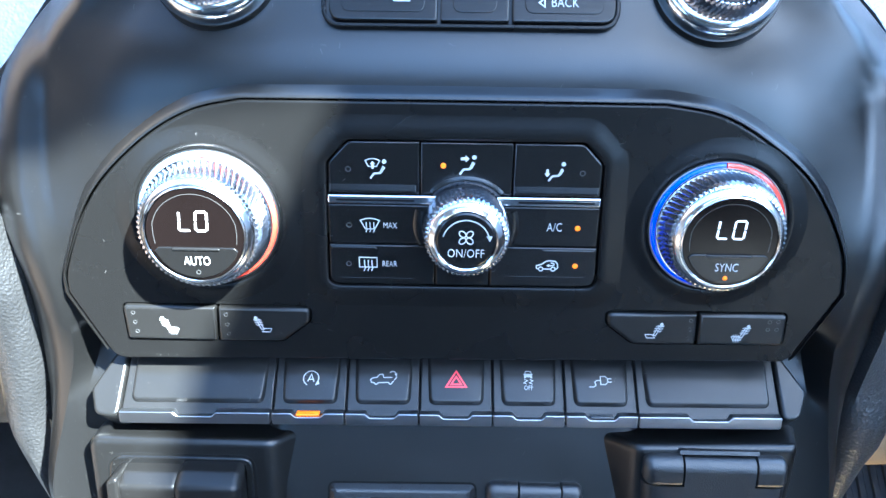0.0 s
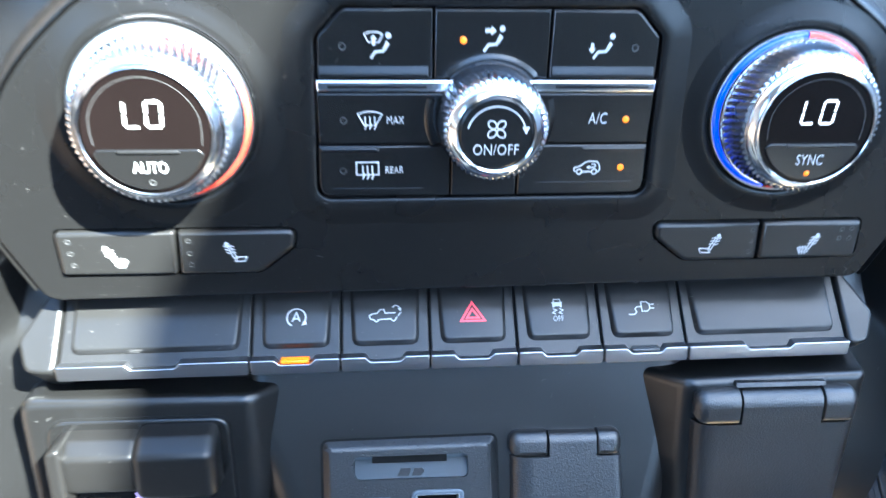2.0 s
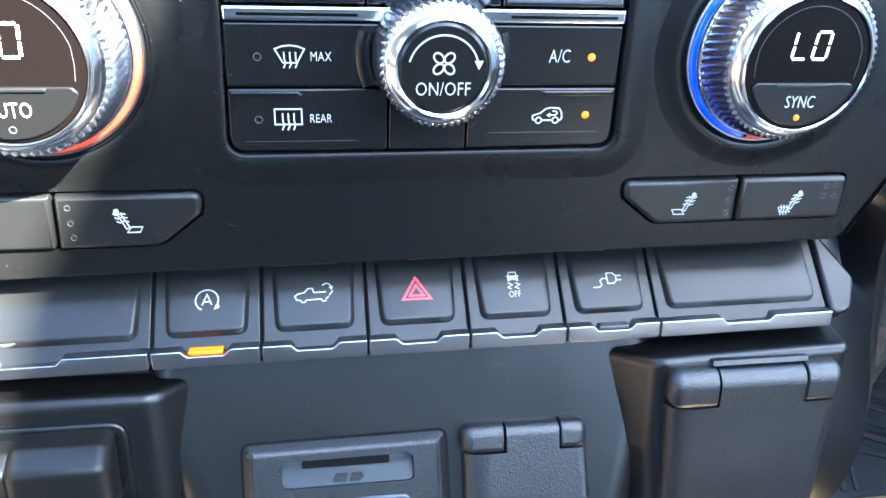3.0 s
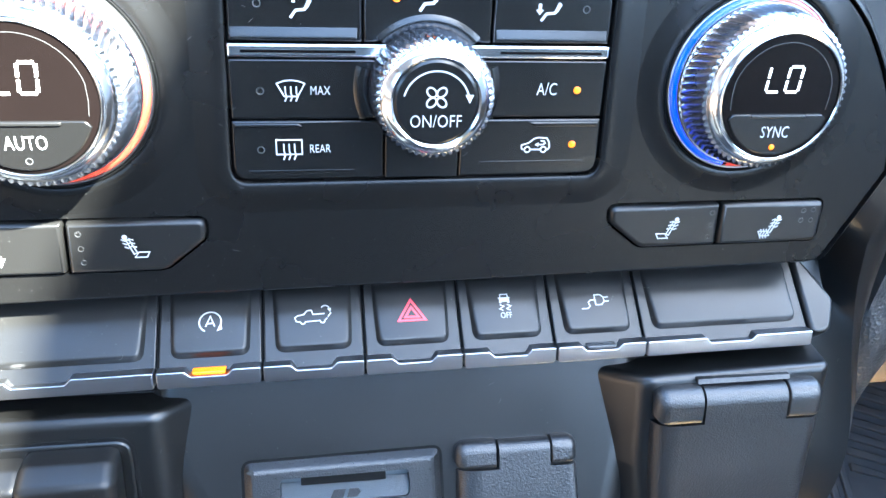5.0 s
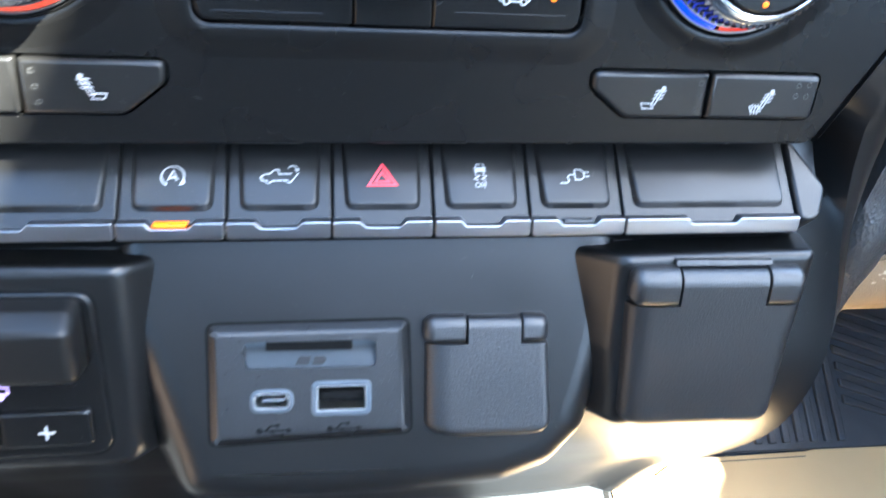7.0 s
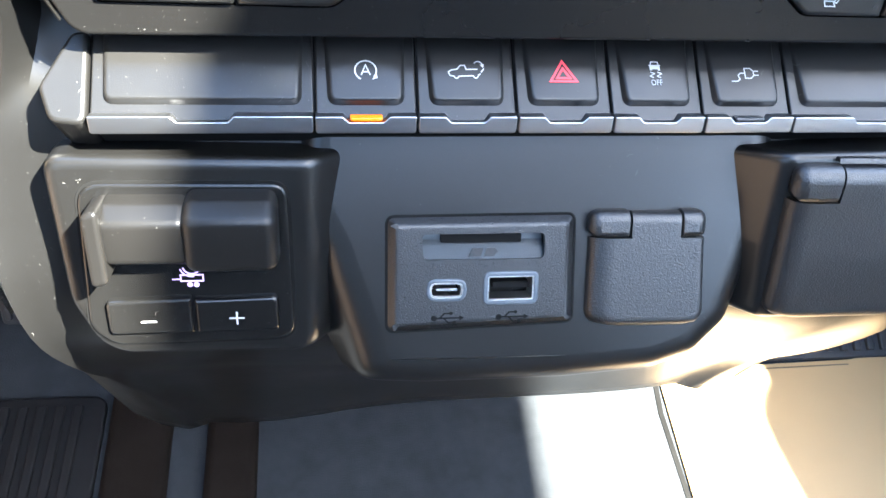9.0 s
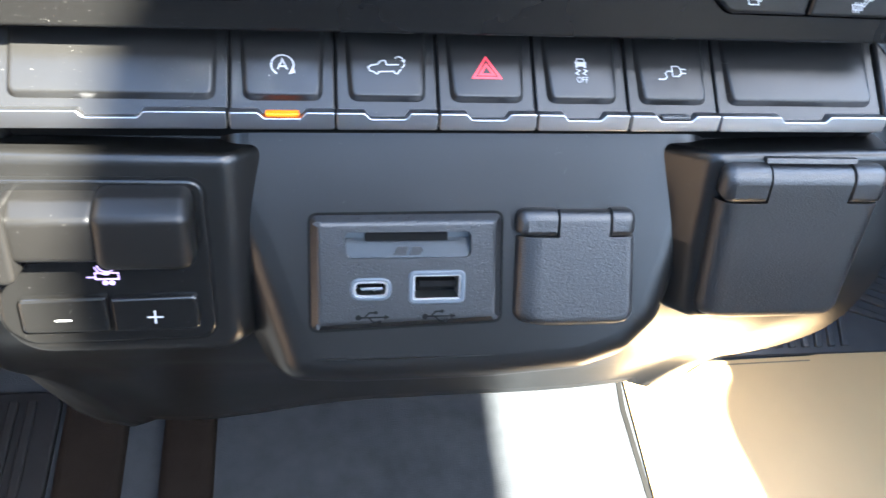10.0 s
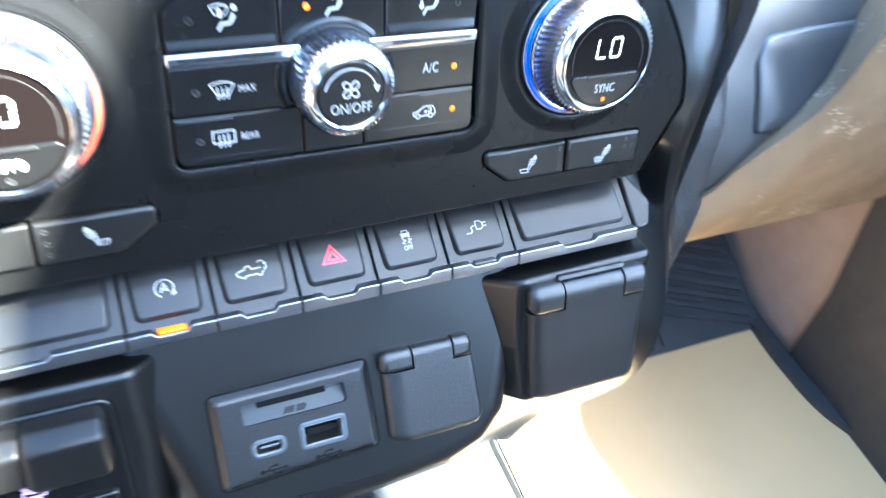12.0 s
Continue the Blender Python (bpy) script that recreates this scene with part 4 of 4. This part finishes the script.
def fan_dial():
    e = thing("fan_dial", A @ Matrix.Translation((10.0 * MM, 38.2 * MM, 0)), "chrome knurled fan dial with a black push face", "dial")
    part("collar", lathe(bmesh.new(), 0, 0, [(12.6, -3), (12.4, 3.0), (12.0, 4)], 72), DEEP, e)
    knurled("knurled_ring", 0, 0, [(14.6, 0.6), (14.6, 6.0), (14.5, 10.4), (14.3, 11.8), (13.8, 12.9)], 50, 0.85, KNURL, e, -7)
    part("chrome_ring", lathe(bmesh.new(), 0, 0, [(12.9, 12.4), (12.8, 13.3), (12.4, 13.9), (11.3, 14.8), (10.5, 15.25), (10.0, 15.0), (9.85, 14.4)], 96), CHROME, e)
    f = part("face", lathe(bmesh.new(), 0, 0, [(10.0, 14.0), (9.8, 14.9), (9.2, 15.2), (0, 15.2)], 60), KEY, e, "black push face")
    lettering("ON/OFF", WHITE, f, 0, -4.4, 15.2, 4.2, 0.78)
    lines = [arc(0, -0.4, 7.7, 165, 14, 24), ("fill", [(6.6, 1.9), (8.6, 1.9), (7.7, -0.1)])]
    for i in range(4):
        a = 45 + 90 * i
        c, s_ = 1.5 * math.cos(radians(a)), 1.5 * math.sin(radians(a))
        loop = [(c + 1.15 * math.cos(t) * math.cos(radians(a)) - 0.85 * math.sin(t) * math.sin(radians(a)),
                 s_ + 1.15 * math.cos(t) * math.sin(radians(a)) + 0.85 * math.sin(t) * math.cos(radians(a))) for t in [2 * math.pi * j / 14 for j in range(14)]]
        lines.append((loop, True))
    lines = [lines[0], lines[1]] + [([(x * 1.1, s * 1.1 + 1.3) for x, s in ln[0]], True) for ln in lines[2:]]
    icon("symbol", lines, WHITE, f, 0, 0, 15.2, 0.36)


fan_dial()

# ---- switch row ----
XS = [-118.5, -61.2, -33.6, -5.9, 21.6, 48.8, 76.0, 129.2]
row_base = thing("switch_housing", C, "black housing behind the row of toggle switches", "control panel")
part("housing", plate(rounded([(-119, -15), (129.6, -15), (129.6, 13), (-119, 13)], 1), -16, -1.4, 0.5), DEEP, row_base)
capl = rounded([(-119.0, 10.0, 3), (-123.5, 9.0, 3), (-131, -6.0, 4), (-128, -15.5, 4), (-119.0, -16.5, 3)], 2)
capr = rounded([(129.6, 11.0, 3), (132.5, 9.4, 3), (140.2, -4.6, 4), (136.2, -14.5, 4), (129.6, -15.5, 3)], 2)
part("end_cap", plate(capl, -22, 0.8, 1.3), SWITCH, row_base, "angled black end cap")
part("end_cap", plate(capr, -22, 0.8, 1.3), SWITCH, row_base, "angled black end cap")
to_lip = C.inverted() @ LIP

CAR = [[(-3.4, -1.5), (-4.6, -1.3), (-5.0, -0.2), (-4.2, 0.4), (-2.5, 0.7), (-1.6, 1.8), (-0.4, 1.9), (0.0, 0.6), (3.2, 0.7)], [(-2.2, -1.5), (2.0, -1.3)], [(3.2, -1.3), (3.9, -0.7)],
       arc(-2.8, -1.5, 0.62, 0, -180, 8), arc(2.6, -1.4, 0.62, 0, -180, 8), [(4.1, -0.3), (5.0, 0.9)], arc(3.4, 1.9, 1.2, 150, 20, 8), ("fill", [(5.1, 2.3), (4.0, 2.1), (4.8, 1.1)])]
STOP = [arc(0, 0, 2.9, -118, -400, 28), ("fill", [(1.7, -2.7), (3.2, -2.2), (2.9, -0.8)]), [(-1.2, -1.3), (0, 1.7), (1.2, -1.3)], [(-0.8, -0.4), (0.8, -0.4)]]
TRI = [([(0, 3.4), (-3.8, -2.8), (3.8, -2.8)], True), ([(0, 1.2), (-1.9, -1.8), (1.9, -1.8)], True)]
ESC = [([(-1.2, 2.4), (-1.0, 3.6), (1.0, 3.6), (1.2, 2.4)], True), ("fill", [(-1.5, 0.9), (-0.9, 0.9), (-0.9, 1.3), (0.9, 1.3), (0.9, 0.9), (1.5, 0.9), (1.5, 2.5), (-1.5, 2.5)]), [(-1.8, 2.5), (1.8, 2.5)],
       [(-1.5, 0.4), (-0.3, -0.1), (-1.7, -0.9), (-0.7, -1.4)], [(0.6, 0.4), (1.8, -0.1), (0.4, -0.9), (1.5, -1.4)]]
PLUG = [([(0.2, 1.9), (0.2, -1.3), (2.0, -1.3), (2.9, -0.4), (2.9, 1.0), (2.0, 1.9)], True), [(2.9, 1.0), (4.4, 1.0)], [(2.9, -0.3), (4.4, -0.3)],
        [(0.2, 0.3), (-1.2, 0.3), (-2.0, -0.4), (-1.6, -1.6), (-2.4, -2.3), (-4.3, -2.3)]]


def toggle(x0, x1, lines, mat, width, label, lit=False, word=""):
    mx, hw = (x0 + x1) / 2, (x1 - x0) / 2 - 0.35
    wide = hw > 20
    e = thing("toggle_switch", C @ Matrix.Translation((mx * MM, 0, 0)), label, "switch", "row of toggle switches")
    c = 6.4 if wide else 4.6
    edge = [(-hw, 11.5, 0.9), (-hw, -14.4, 0.9), (hw, -14.4, 0.9), (hw, 11.5, 0.9)]
    if not lit:
        edge[2:2] = [(-c - 1.3, -14.4, 0.3), (-c + 0.1, -15.7, 0.4), (c - 0.1, -15.7, 0.4), (c + 1.3, -14.4, 0.3)]
    part("body", plate(rounded(edge, 0.9), -6, 0, 0.45), SWITCH, e)
    m1, m2 = (1.9, 2.9)

    def rake(x, y, w):
        """The pad rises from the top edge of the switch towards its silver edge."""
        return (x, y, w if w < 0.1 else w * (0.22 + 0.78 * min(1, max(0, (9.0 - y) / 16))))

    pad = rounded([(-hw + m1, 11.2, 0.3), (-hw + m2, -10.9, 3.2), (hw - m2, -10.9, 3.2), (hw - m1, 11.2, 0.3)], 2)
    pad = [q for i, p0 in enumerate(pad) for q in (p0.lerp(pad[(i + 1) % len(pad)], j / 6) for j in range(6 if (pad[(i + 1) % len(pad)] - p0).length > 8 else 1))]
    p = part("pad", shaped(block(inset(pad, 1.25), pad, -0.5, 1.9, 0.7), rake), SWITCH, e, "raised finger pad")
    strip = [(-hw, -2.9, 0.9), (hw, -2.9, 0.9), (hw, 1.9, 0.4), (c + 1.6, 1.9, 0.3), (c, 0.3, 0.3), (-c, 0.3, 0.3), (-c - 1.6, 1.9, 0.3), (-hw, 1.9, 0.4)]
    part("silver_edge", shaped(plate(rounded(strip, 0.4, 3), -4, 1.0, 0.32), lambda x, y, w: (x, y, w - 0.035 * max(0, 0.4 - y) ** 2)), SATIN, e, "brushed silver edge", m=to_lip)
    if lit or lines is PLUG:
        win = [(-c + 0.6, 0.55), (c - 0.6, 0.55), (c - 0.1, 1.55), (-c + 0.1, 1.55)]
        part("status_light", plate(rounded(win, 0.3, 2), -2, 0.75, 0.3), AMBER if lit else LEDOFF, e, "lit amber status light" if lit else "unlit grey status light", m=to_lip)
    if lines:
        icon("symbol", lines, mat, p, 0, -1.2, 1.9, width * 0.8, lift=rake)
    if word:
        o = lettering(word, WHITE, p, 0, -4.2, 1.9, 2.6, 0.74)
        for v in o.data.vertices:
            v.co = Vector(rake(*(v.co / MM))) * MM


toggle(XS[0], XS[1], None, None, 0, "blank wide black toggle switch with a silver edge, half in sun")
toggle(XS[1], XS[2], STOP, WHITE, 0.45, "black toggle switch with a stop-start symbol and lit amber light", True)
toggle(XS[2], XS[3], CAR, WHITE, 0.38, "black toggle switch with a pickup tailgate symbol")
toggle(XS[3], XS[4], TRI, HAZARD, 0.75, "black toggle switch with a red hazard triangle")
toggle(XS[4], XS[5], ESC, WHITE, 0.34, "black toggle switch with a stability control symbol", False, "OFF")
toggle(XS[5], XS[6], PLUG, WHITE, 0.38, "black toggle switch with a plug symbol")
toggle(XS[6], XS[7], None, None, 0, "blank wide black toggle switch with a silver edge, in shade")

# ---- lower centre ----
HUB = rounded([(-40.6, -17.8), (16.9, -15.8), (15.8, 18.0), (-40.7, 17.4)], 2.2)
front = rounded([(-66, 54), (80, 54), (80, 22), (76, 2), (70.5, -18, 12), (60, -29.5, 14), (46, -34.5, 18), (17, -36.5), (-28, -36.8), (-47.5, -35.5, 9), (-51, -20, 20), (-59.5, 6, 20), (-66, 20)], 9, 7)
base = rounded([(-66, 54), (84, 54), (84, 22), (80, 2), (74.5, -20, 12), (62, -32.5, 14), (47, -37.5, 18), (17, -39.5), (-28, -39.2), (-53, -37.5, 7), (-60, -22, 20), (-66, 6, 20), (-68, 20)], 9, 7)
part("media_housing", block(front, base, -18, 0, 9.0, [inset(HUB, 1.0)], 9), TRIM, dash, "smooth black housing of the media ports", B)
front = rounded([(-132.5, 47.6, 6), (-61.6, 47.2, 4), (-60.8, 18, 8), (-62.4, -17.5, 9), (-124, -16.5, 14), (-131.6, 2, 20)], 6, 7)
base = rounded([(-135, 46.6, 6), (-38.5, 45.4, 4), (-38.5, 18, 8), (-46, -22, 9), (-126, -21, 14), (-135, 0, 20)], 6, 7)
part("pod_housing", block(front, base, -28, 0, 3.6), TRIM, dash, "black housing of the trailer control", T)
front = rounded([(134.4, 52.4, 3), (75.4, 51.0, 4), (76.4, 20, 10), (79.5, -7, 6), (127.5, -6.6, 7), (132, 4, 14)], 6, 7)
base = rounded([(143, 50.4, 3), (57.5, 46.6, 4), (58.5, 20, 10), (64.5, -10, 6), (129.5, -9.4, 7), (136, 4, 14)], 6, 7)
part("pod_housing", block(front, base, -20, 4.0, 3.2), TRIM, dash, "black housing of the large outlet", T)


def bar(x0, x1, prof, r=1.5, n=5, r1=None):
    """A bar along x of that outline (s, w), its two ends rounded by r and r1."""
    bm = bmesh.new()
    last = None
    r1 = r if r1 is None else r1
    ends = [(x0 + r * (1 - math.cos(math.pi / 2 * j / n)), r * (1 - math.sin(math.pi / 2 * j / n))) for j in range(n + 1)]
    ends += [(x1 - r1 * (1 - math.cos(math.pi / 2 * j / n)), r1 * (1 - math.sin(math.pi / 2 * j / n))) for j in range(n, -1, -1)]
    for i, (x, d) in enumerate(ends):
        row = [bm.verts.new((x * MM, p[0] * MM, p[1] * MM)) for p in (inset(prof, d) if d > 1e-6 else prof)]
        if last:
            bridge(bm, last, row)
        if i in (0, len(ends) - 1):
            bm.faces.new(row)
        last = row
    return bm


def trailer_control():
    e = thing("trailer_brake_control", T, "black trailer brake control with a slide lever and two keys", "control")
    fr = rounded([(-124.2, 40.2, 7), (-69.0, 40.2, 5), (-68.4, -11.2, 6), (-120.5, -12.0, 8), (-127.2, -6, 8)], 5, 7)
    part("frame_gap", plate(inset(fr, -0.7), -1, 0.2, 0.05), DEEP, e)
    part("plate", plate(fr, -1, 1.1, 0.9), KEY, e, "smooth black face plate")
    for x0, x1, w, s0, s1, nm in ((-119, -94.5, 11.0, 19.0, 36.0, "slide_lever"), (-96.5, -71.5, 13.0, 17.6, 37.5, "thumb_block")):
        prof = rounded([(s1 + 1.5, 0, 0), (s1 + 0.8, w * 0.55, 4), (s1 - 2.8, w + 0.2, 3.2), (s0 + 2, w - 0.6, 3), (s0, w - 4, 2), (s0 - 0.5, 0, 0)], 2)
        part(nm, bar(x0, x1, prof, 3.4), LEVER, e, "smooth black " + nm.replace("_", " "))
    part("lever_end", plate(rounded([(-121, 14.5), (-116.5, 15.5), (-116.5, 38), (-121, 36)], 2.2), 0, 12.6, 1.3), LEVER, e)
    icon("symbol", [(box(-2.6, -0.6, 3.6, 1.4), True), [(-5.0, 0.0), (-2.6, 0.0)], ("disc", -0.2, -1.8, 0.8), ("disc", 1.6, -1.8, 0.8), arc(0.6, 4.2, 2.4, 190, 330, 10), arc(0.6, 4.2, 3.3, 195, 280, 8)],
         VIOLET, e, -97.4, 10.6, 1.15, 0.42, "lit violet trailer symbol")
    for x0, x1, sg in ((-121.4, -97.6, "-"), (-96.8, -72.8, "+")):
        k = part("key", plate(rounded([(x0, -7.2, 2 if sg == "-" else 0.6), (x1, -7.0, 0.6 if sg == "-" else 2), (x1, 4.9, 0.6 if sg == "-" else 2), (x0, 4.3, 2 if sg == "-" else 0.6)], 1), 0, 2.9, 1.1), KEY, e)
        c = (-110.0, -2.6) if sg == "-" else (-85.0, -2.0)
        lines = [[(-2.2, 0), (2.2, 0)]] + ([[(0, -2.2), (0, 2.2)]] if sg == "+" else [])
        icon("symbol", lines, WHITE, k, c[0], c[1], 2.9, 0.5)


def media_hub():
    e = thing("media_port_hub", B, "grained black plate with a card slot and two charging ports", "port panel")
    pl = HUB
    part("plate_gap", plate(inset(pl, -0.8), -2, 0.15, 0.05, [inset(pl, 0.4)]), DEEP, e)
    slot = rounded([(-30.2, 5.0, 2.0), (6.7, 5.0, 2.0), (6.4, 13.0, 1.6), (-30.8, 12.8, 1.6)], 1.2)
    pc = rounded(box(-29.2, -7.8, -17.1, -1.0), 3.2, 6)
    pa = rounded(box(-11.9, -9.2, 5.1, 1.1), 2.2)
    part("plate", block(inset(pl, 2.2), pl, 0.2, 2.6, 0.8, [slot, pc, pa]), COARSE, e)
    part("slot_floor", plate(inset(slot, -0.5), -5, -1.6, 0.2), SLATE, e, "slate grey card slot tray")
    bm = bmesh.new()
    vs = [bm.verts.new((x * MM, s * MM, w * MM)) for x, s, w in ((-30.4, 4.6, 1.9), (6.6, 4.6, 1.9), (6.6, 10.4, -1.2), (-30.4, 10.4, -1.2))]
    bm.faces.new(vs)
    bmesh.ops.solidify(bm, geom=list(bm.faces), thickness=0.4 * MM)
    part("slot_ramp", bm, SLATE, e)
    part("card_slot", plate(rounded(box(-24.8, 9.7, -0.2, 12.2), 0.3), -2, 0.1, 0.1), DEEP, e, "dark narrow card slot")
    icon("logo", [("fill", [(-4.4, -1.3), (-0.6, -1.3), (0.2, 1.3), (-3.2, 1.3)]), ("fill", [(0.4, -1.3), (3.4, -1.3), (4.6, 0.2), (3.8, 1.3), (1.2, 1.3)])], COARSE, e, -12.2, 6.9, 1.3, 0.3, "dark embossed mark")
    for lo, depth, nm in ((pc, 0.9, "round_port"), (pa, 1.3, "wide_port")):
        p = part(nm, plate(inset(lo, -0.1), -3, 3.1, 0.5, [inset(lo, depth)]), PORT, e, "grey port collar")
        part("metal_sleeve", plate(inset(lo, depth - 0.05), -8, 2.6, 0.1, [inset(lo, depth + (0.5 if nm == "wide_port" else 0.7))]), METAL, p, "bright metal sleeve")
        part("port_floor", plate(inset(lo, depth), -9, -5, 0.1), DEEP, p)
    part("contact_tongue", plate(rounded(box(-26.0, -5.1, -19.6, -4.3), 0.3), -6, 1.2, 0.1), SATIN, e)
    part("contact_tongue", plate(rounded(box(-8.6, -4.6, 2.8, -2.6), 0.2), -6, 0.6, 0.1), DEEP, e)
    for cx in (-22.4, -2.4):
        icon("symbol", [[(-4.6, 0), (4.0, 0)], ("disc", -4.4, 0, 0.9), ("fill", [(3.4, -0.8), (5.0, 0), (3.4, 0.8)]), [(-2.6, 0), (-1.2, 1.5), (0.6, 1.5)], ("disc", 0.8, 1.5, 0.55),
                        [(-1.4, 0), (0, -1.5), (1.6, -1.5)], ("fill", [(1.4, -2.0), (2.5, -2.0), (2.5, -1.0), (1.4, -1.0)])], DEEP, e, cx, -13.2, 2.6, 0.5)


def hump(d, r, depth):
    """How far a rounded edge of radius r has dropped at distance d from the rim."""
    return depth * (1 - math.sqrt(max(0.0, 1 - max(0.0, (r - d) / r) ** 2)))


def outlet(name, m, left, right, s0, caps, s1, cap0, cap1, w0, w1, mat, label, soft, curl):
    """A hinged outlet cover: a lid that curls up between two rounded hinge knuckles. left and right: x at the foot and at the knuckles."""
    e = thing(name, m, label, "outlet cover")
    at_s = lambda ends, q: ends[0] + (ends[1] - ends[0]) * (q - s0) / (caps - s0)
    rc = 5.0
    rows = [s0 + (caps - 0.4 - s0) * j / 30 for j in range(31)] + [caps - 0.4 + (s1 - caps + 0.25) * j / 14 for j in range(1, 15)]
    inner = [cap0 + 0.9 + (cap1 - cap0 - 1.4) * i / 14 for i in range(15)]
    bm = bmesh.new()
    grid = []
    for q in rows:
        d = max(0.0, s0 + rc - q)
        pull = rc - math.sqrt(max(0.0, rc * rc - d * d))
        xa, xb = at_s(left, q) + pull, at_s(right, q) - pull
        xs = [xa + (inner[0] - xa) * i / 12 for i in range(12)] + inner + [inner[-1] + (xb - inner[-1]) * i / 12 for i in range(1, 13)]
        line = []
        for x in xs:
            w = w1 - hump(x - xa, soft[0], soft[0] * 0.62) - hump(xb - x, soft[1], soft[1] * 0.55) - hump(q - s0, soft[2], soft[2] * 0.5) - hump(s1 - q, curl, curl * 0.9)
            line.append(bm.verts.new((x * MM, q * MM, w * MM)))
        grid.append(line)
    for j in range(len(rows) - 1):
        for i in range(38):
            if j < 30 or 12 <= i < 26:
                bm.faces.new((grid[j][i], grid[j][i + 1], grid[j + 1][i + 1], grid[j + 1][i]))
    rim = [ed for ed in bm.edges if len(ed.link_faces) == 1]
    low = bmesh.ops.extrude_edge_only(bm, edges=rim)["geom"]
    for v in low:
        if isinstance(v, bmesh.types.BMVert):
            v.co.z = w0 * MM
    bmesh.ops.delete(bm, geom=[v for v in bm.verts if not v.link_faces], context="VERTS")
    part("lid", bm, mat, e, "textured black lid", edge=50)
    h = s1 - caps
    prof = [(s1 + 0.4, w0)] + [(s1 + 0.4 - curl * (1 - math.cos(a)), w1 + 0.5 - curl * 0.9 * (1 - math.sin(a))) for a in [math.pi / 2 * j / 7 for j in range(8)]] + [(caps + 1.6, w1 + 0.5), (caps + 0.5, w1 + 0.1), (caps, w1 - 0.6), (caps, w0)]
    prof = [Vector(q) for q in prof]
    part("hinge_knuckle", bar(left[1] - 0.3, cap0, prof, min(4.0, 0.42 * h), 6, 0.35), mat, e)
    part("hinge_knuckle", bar(cap1, right[1] + 0.3, prof, 0.35, 6, min(3.0, 0.4 * h)), mat, e)
    part("hinge_gap", plate(rounded(box(left[1] + 2.5, caps - 1.5, right[1] - 2.5, s1 - curl * 0.6), 1), w0, w1 - 1.6, 0.1), DEEP, e)
    if curl > 4:
        part("hinge_rail", bar(cap0 - 1, cap1 + 1, [Vector(q) for q in ((s1 + 2.2, w0), (s1 + 2.2, w1 - curl * 0.72), (s1 + 0.9, w1 - curl * 0.62), (s1 + 0.7, w0))], 0.3), mat, e, "narrow rail over the hinge")


trailer_control()
media_hub()
outlet("outlet_cover", B, (20.6, 20.4), (59.2, 57.2), -17.0, 11.6, 19.4, 32.4, 49.4, -2, 4.2, GRAINED, "closed grained black power outlet cover beside the ports", (8.0, 2.6, 2.4), 3.4)
outlet("outlet_cover", T, (80.4, 77.6), (128.6, 130.0), -4.0, 37.6, 48.0, 91.6, 119.0, 2, 9.0, GRAINED, "large closed black power outlet cover with hinge knuckles", (7.0, 4.5, 3.0), 5.0)


# ---- dust ----
def dust():
    """Specks and short fibres of lint that lie on the panels."""
    rng = random.Random(7)
    bpy.context.view_layer.update()
    deps = bpy.context.evaluated_depsgraph_get()
    bm = bmesh.new()
    fields = ((A, -150, 160, -20, 110, 650), (A, -150, -20, -20, 110, 900), (C, -128, 135, -14, 7, 170), (C, -118, -40, -14, 7, 90), (T, -160, -55, -18, 52, 420), (B, -50, 75, -30, 46, 240), (T, 65, 160, -4, 52, 130), (A, -175, -125, -60, 90, 150))
    for m, x0, x1, s0, s1, n in fields:
        turn = m.to_3x3()
        for _ in range(n):
            p = m @ Vector((rng.uniform(x0, x1) * MM, rng.uniform(s0, s1) * MM, 0.05))
            hit, place, normal, _, ob, _ = scene.ray_cast(deps, p, -(turn @ Vector((0, 0, 1))), distance=0.09)
            if not hit or ob.name.startswith(("face", "figure", "chrome", "knurled", "push_tab", "tab_edge")):
                continue
            u = normal.orthogonal().normalized()
            u = (Matrix.Rotation(rng.uniform(0, 6.28), 3, normal) @ u)
            v = normal.cross(u)
            fibre = rng.random() < 0.035
            a = rng.uniform(0.3, 1.1) * MM if fibre else min(0.12, rng.lognormvariate(-3.05, 0.40)) * MM
            b = 0.035 * MM if fibre else a * rng.uniform(0.4, 1.0)
            c = place + normal * 0.05 * MM
            bend = v * (a * rng.uniform(-0.5, 0.5) if fibre else 0)
            pts = [c - u * a - v * b, c - v * b + bend, c + u * a - v * b, c + u * a + v * b, c + v * b + bend, c - u * a + v * b]
            bm.faces.new([bm.verts.new(q) for q in pts])
    ob = part("dust", bm, DUST, None, "pale dust specks and lint lying on the panels", smooth=False)
    tagged(ob, "", "dust", "", "stuff")


dust()
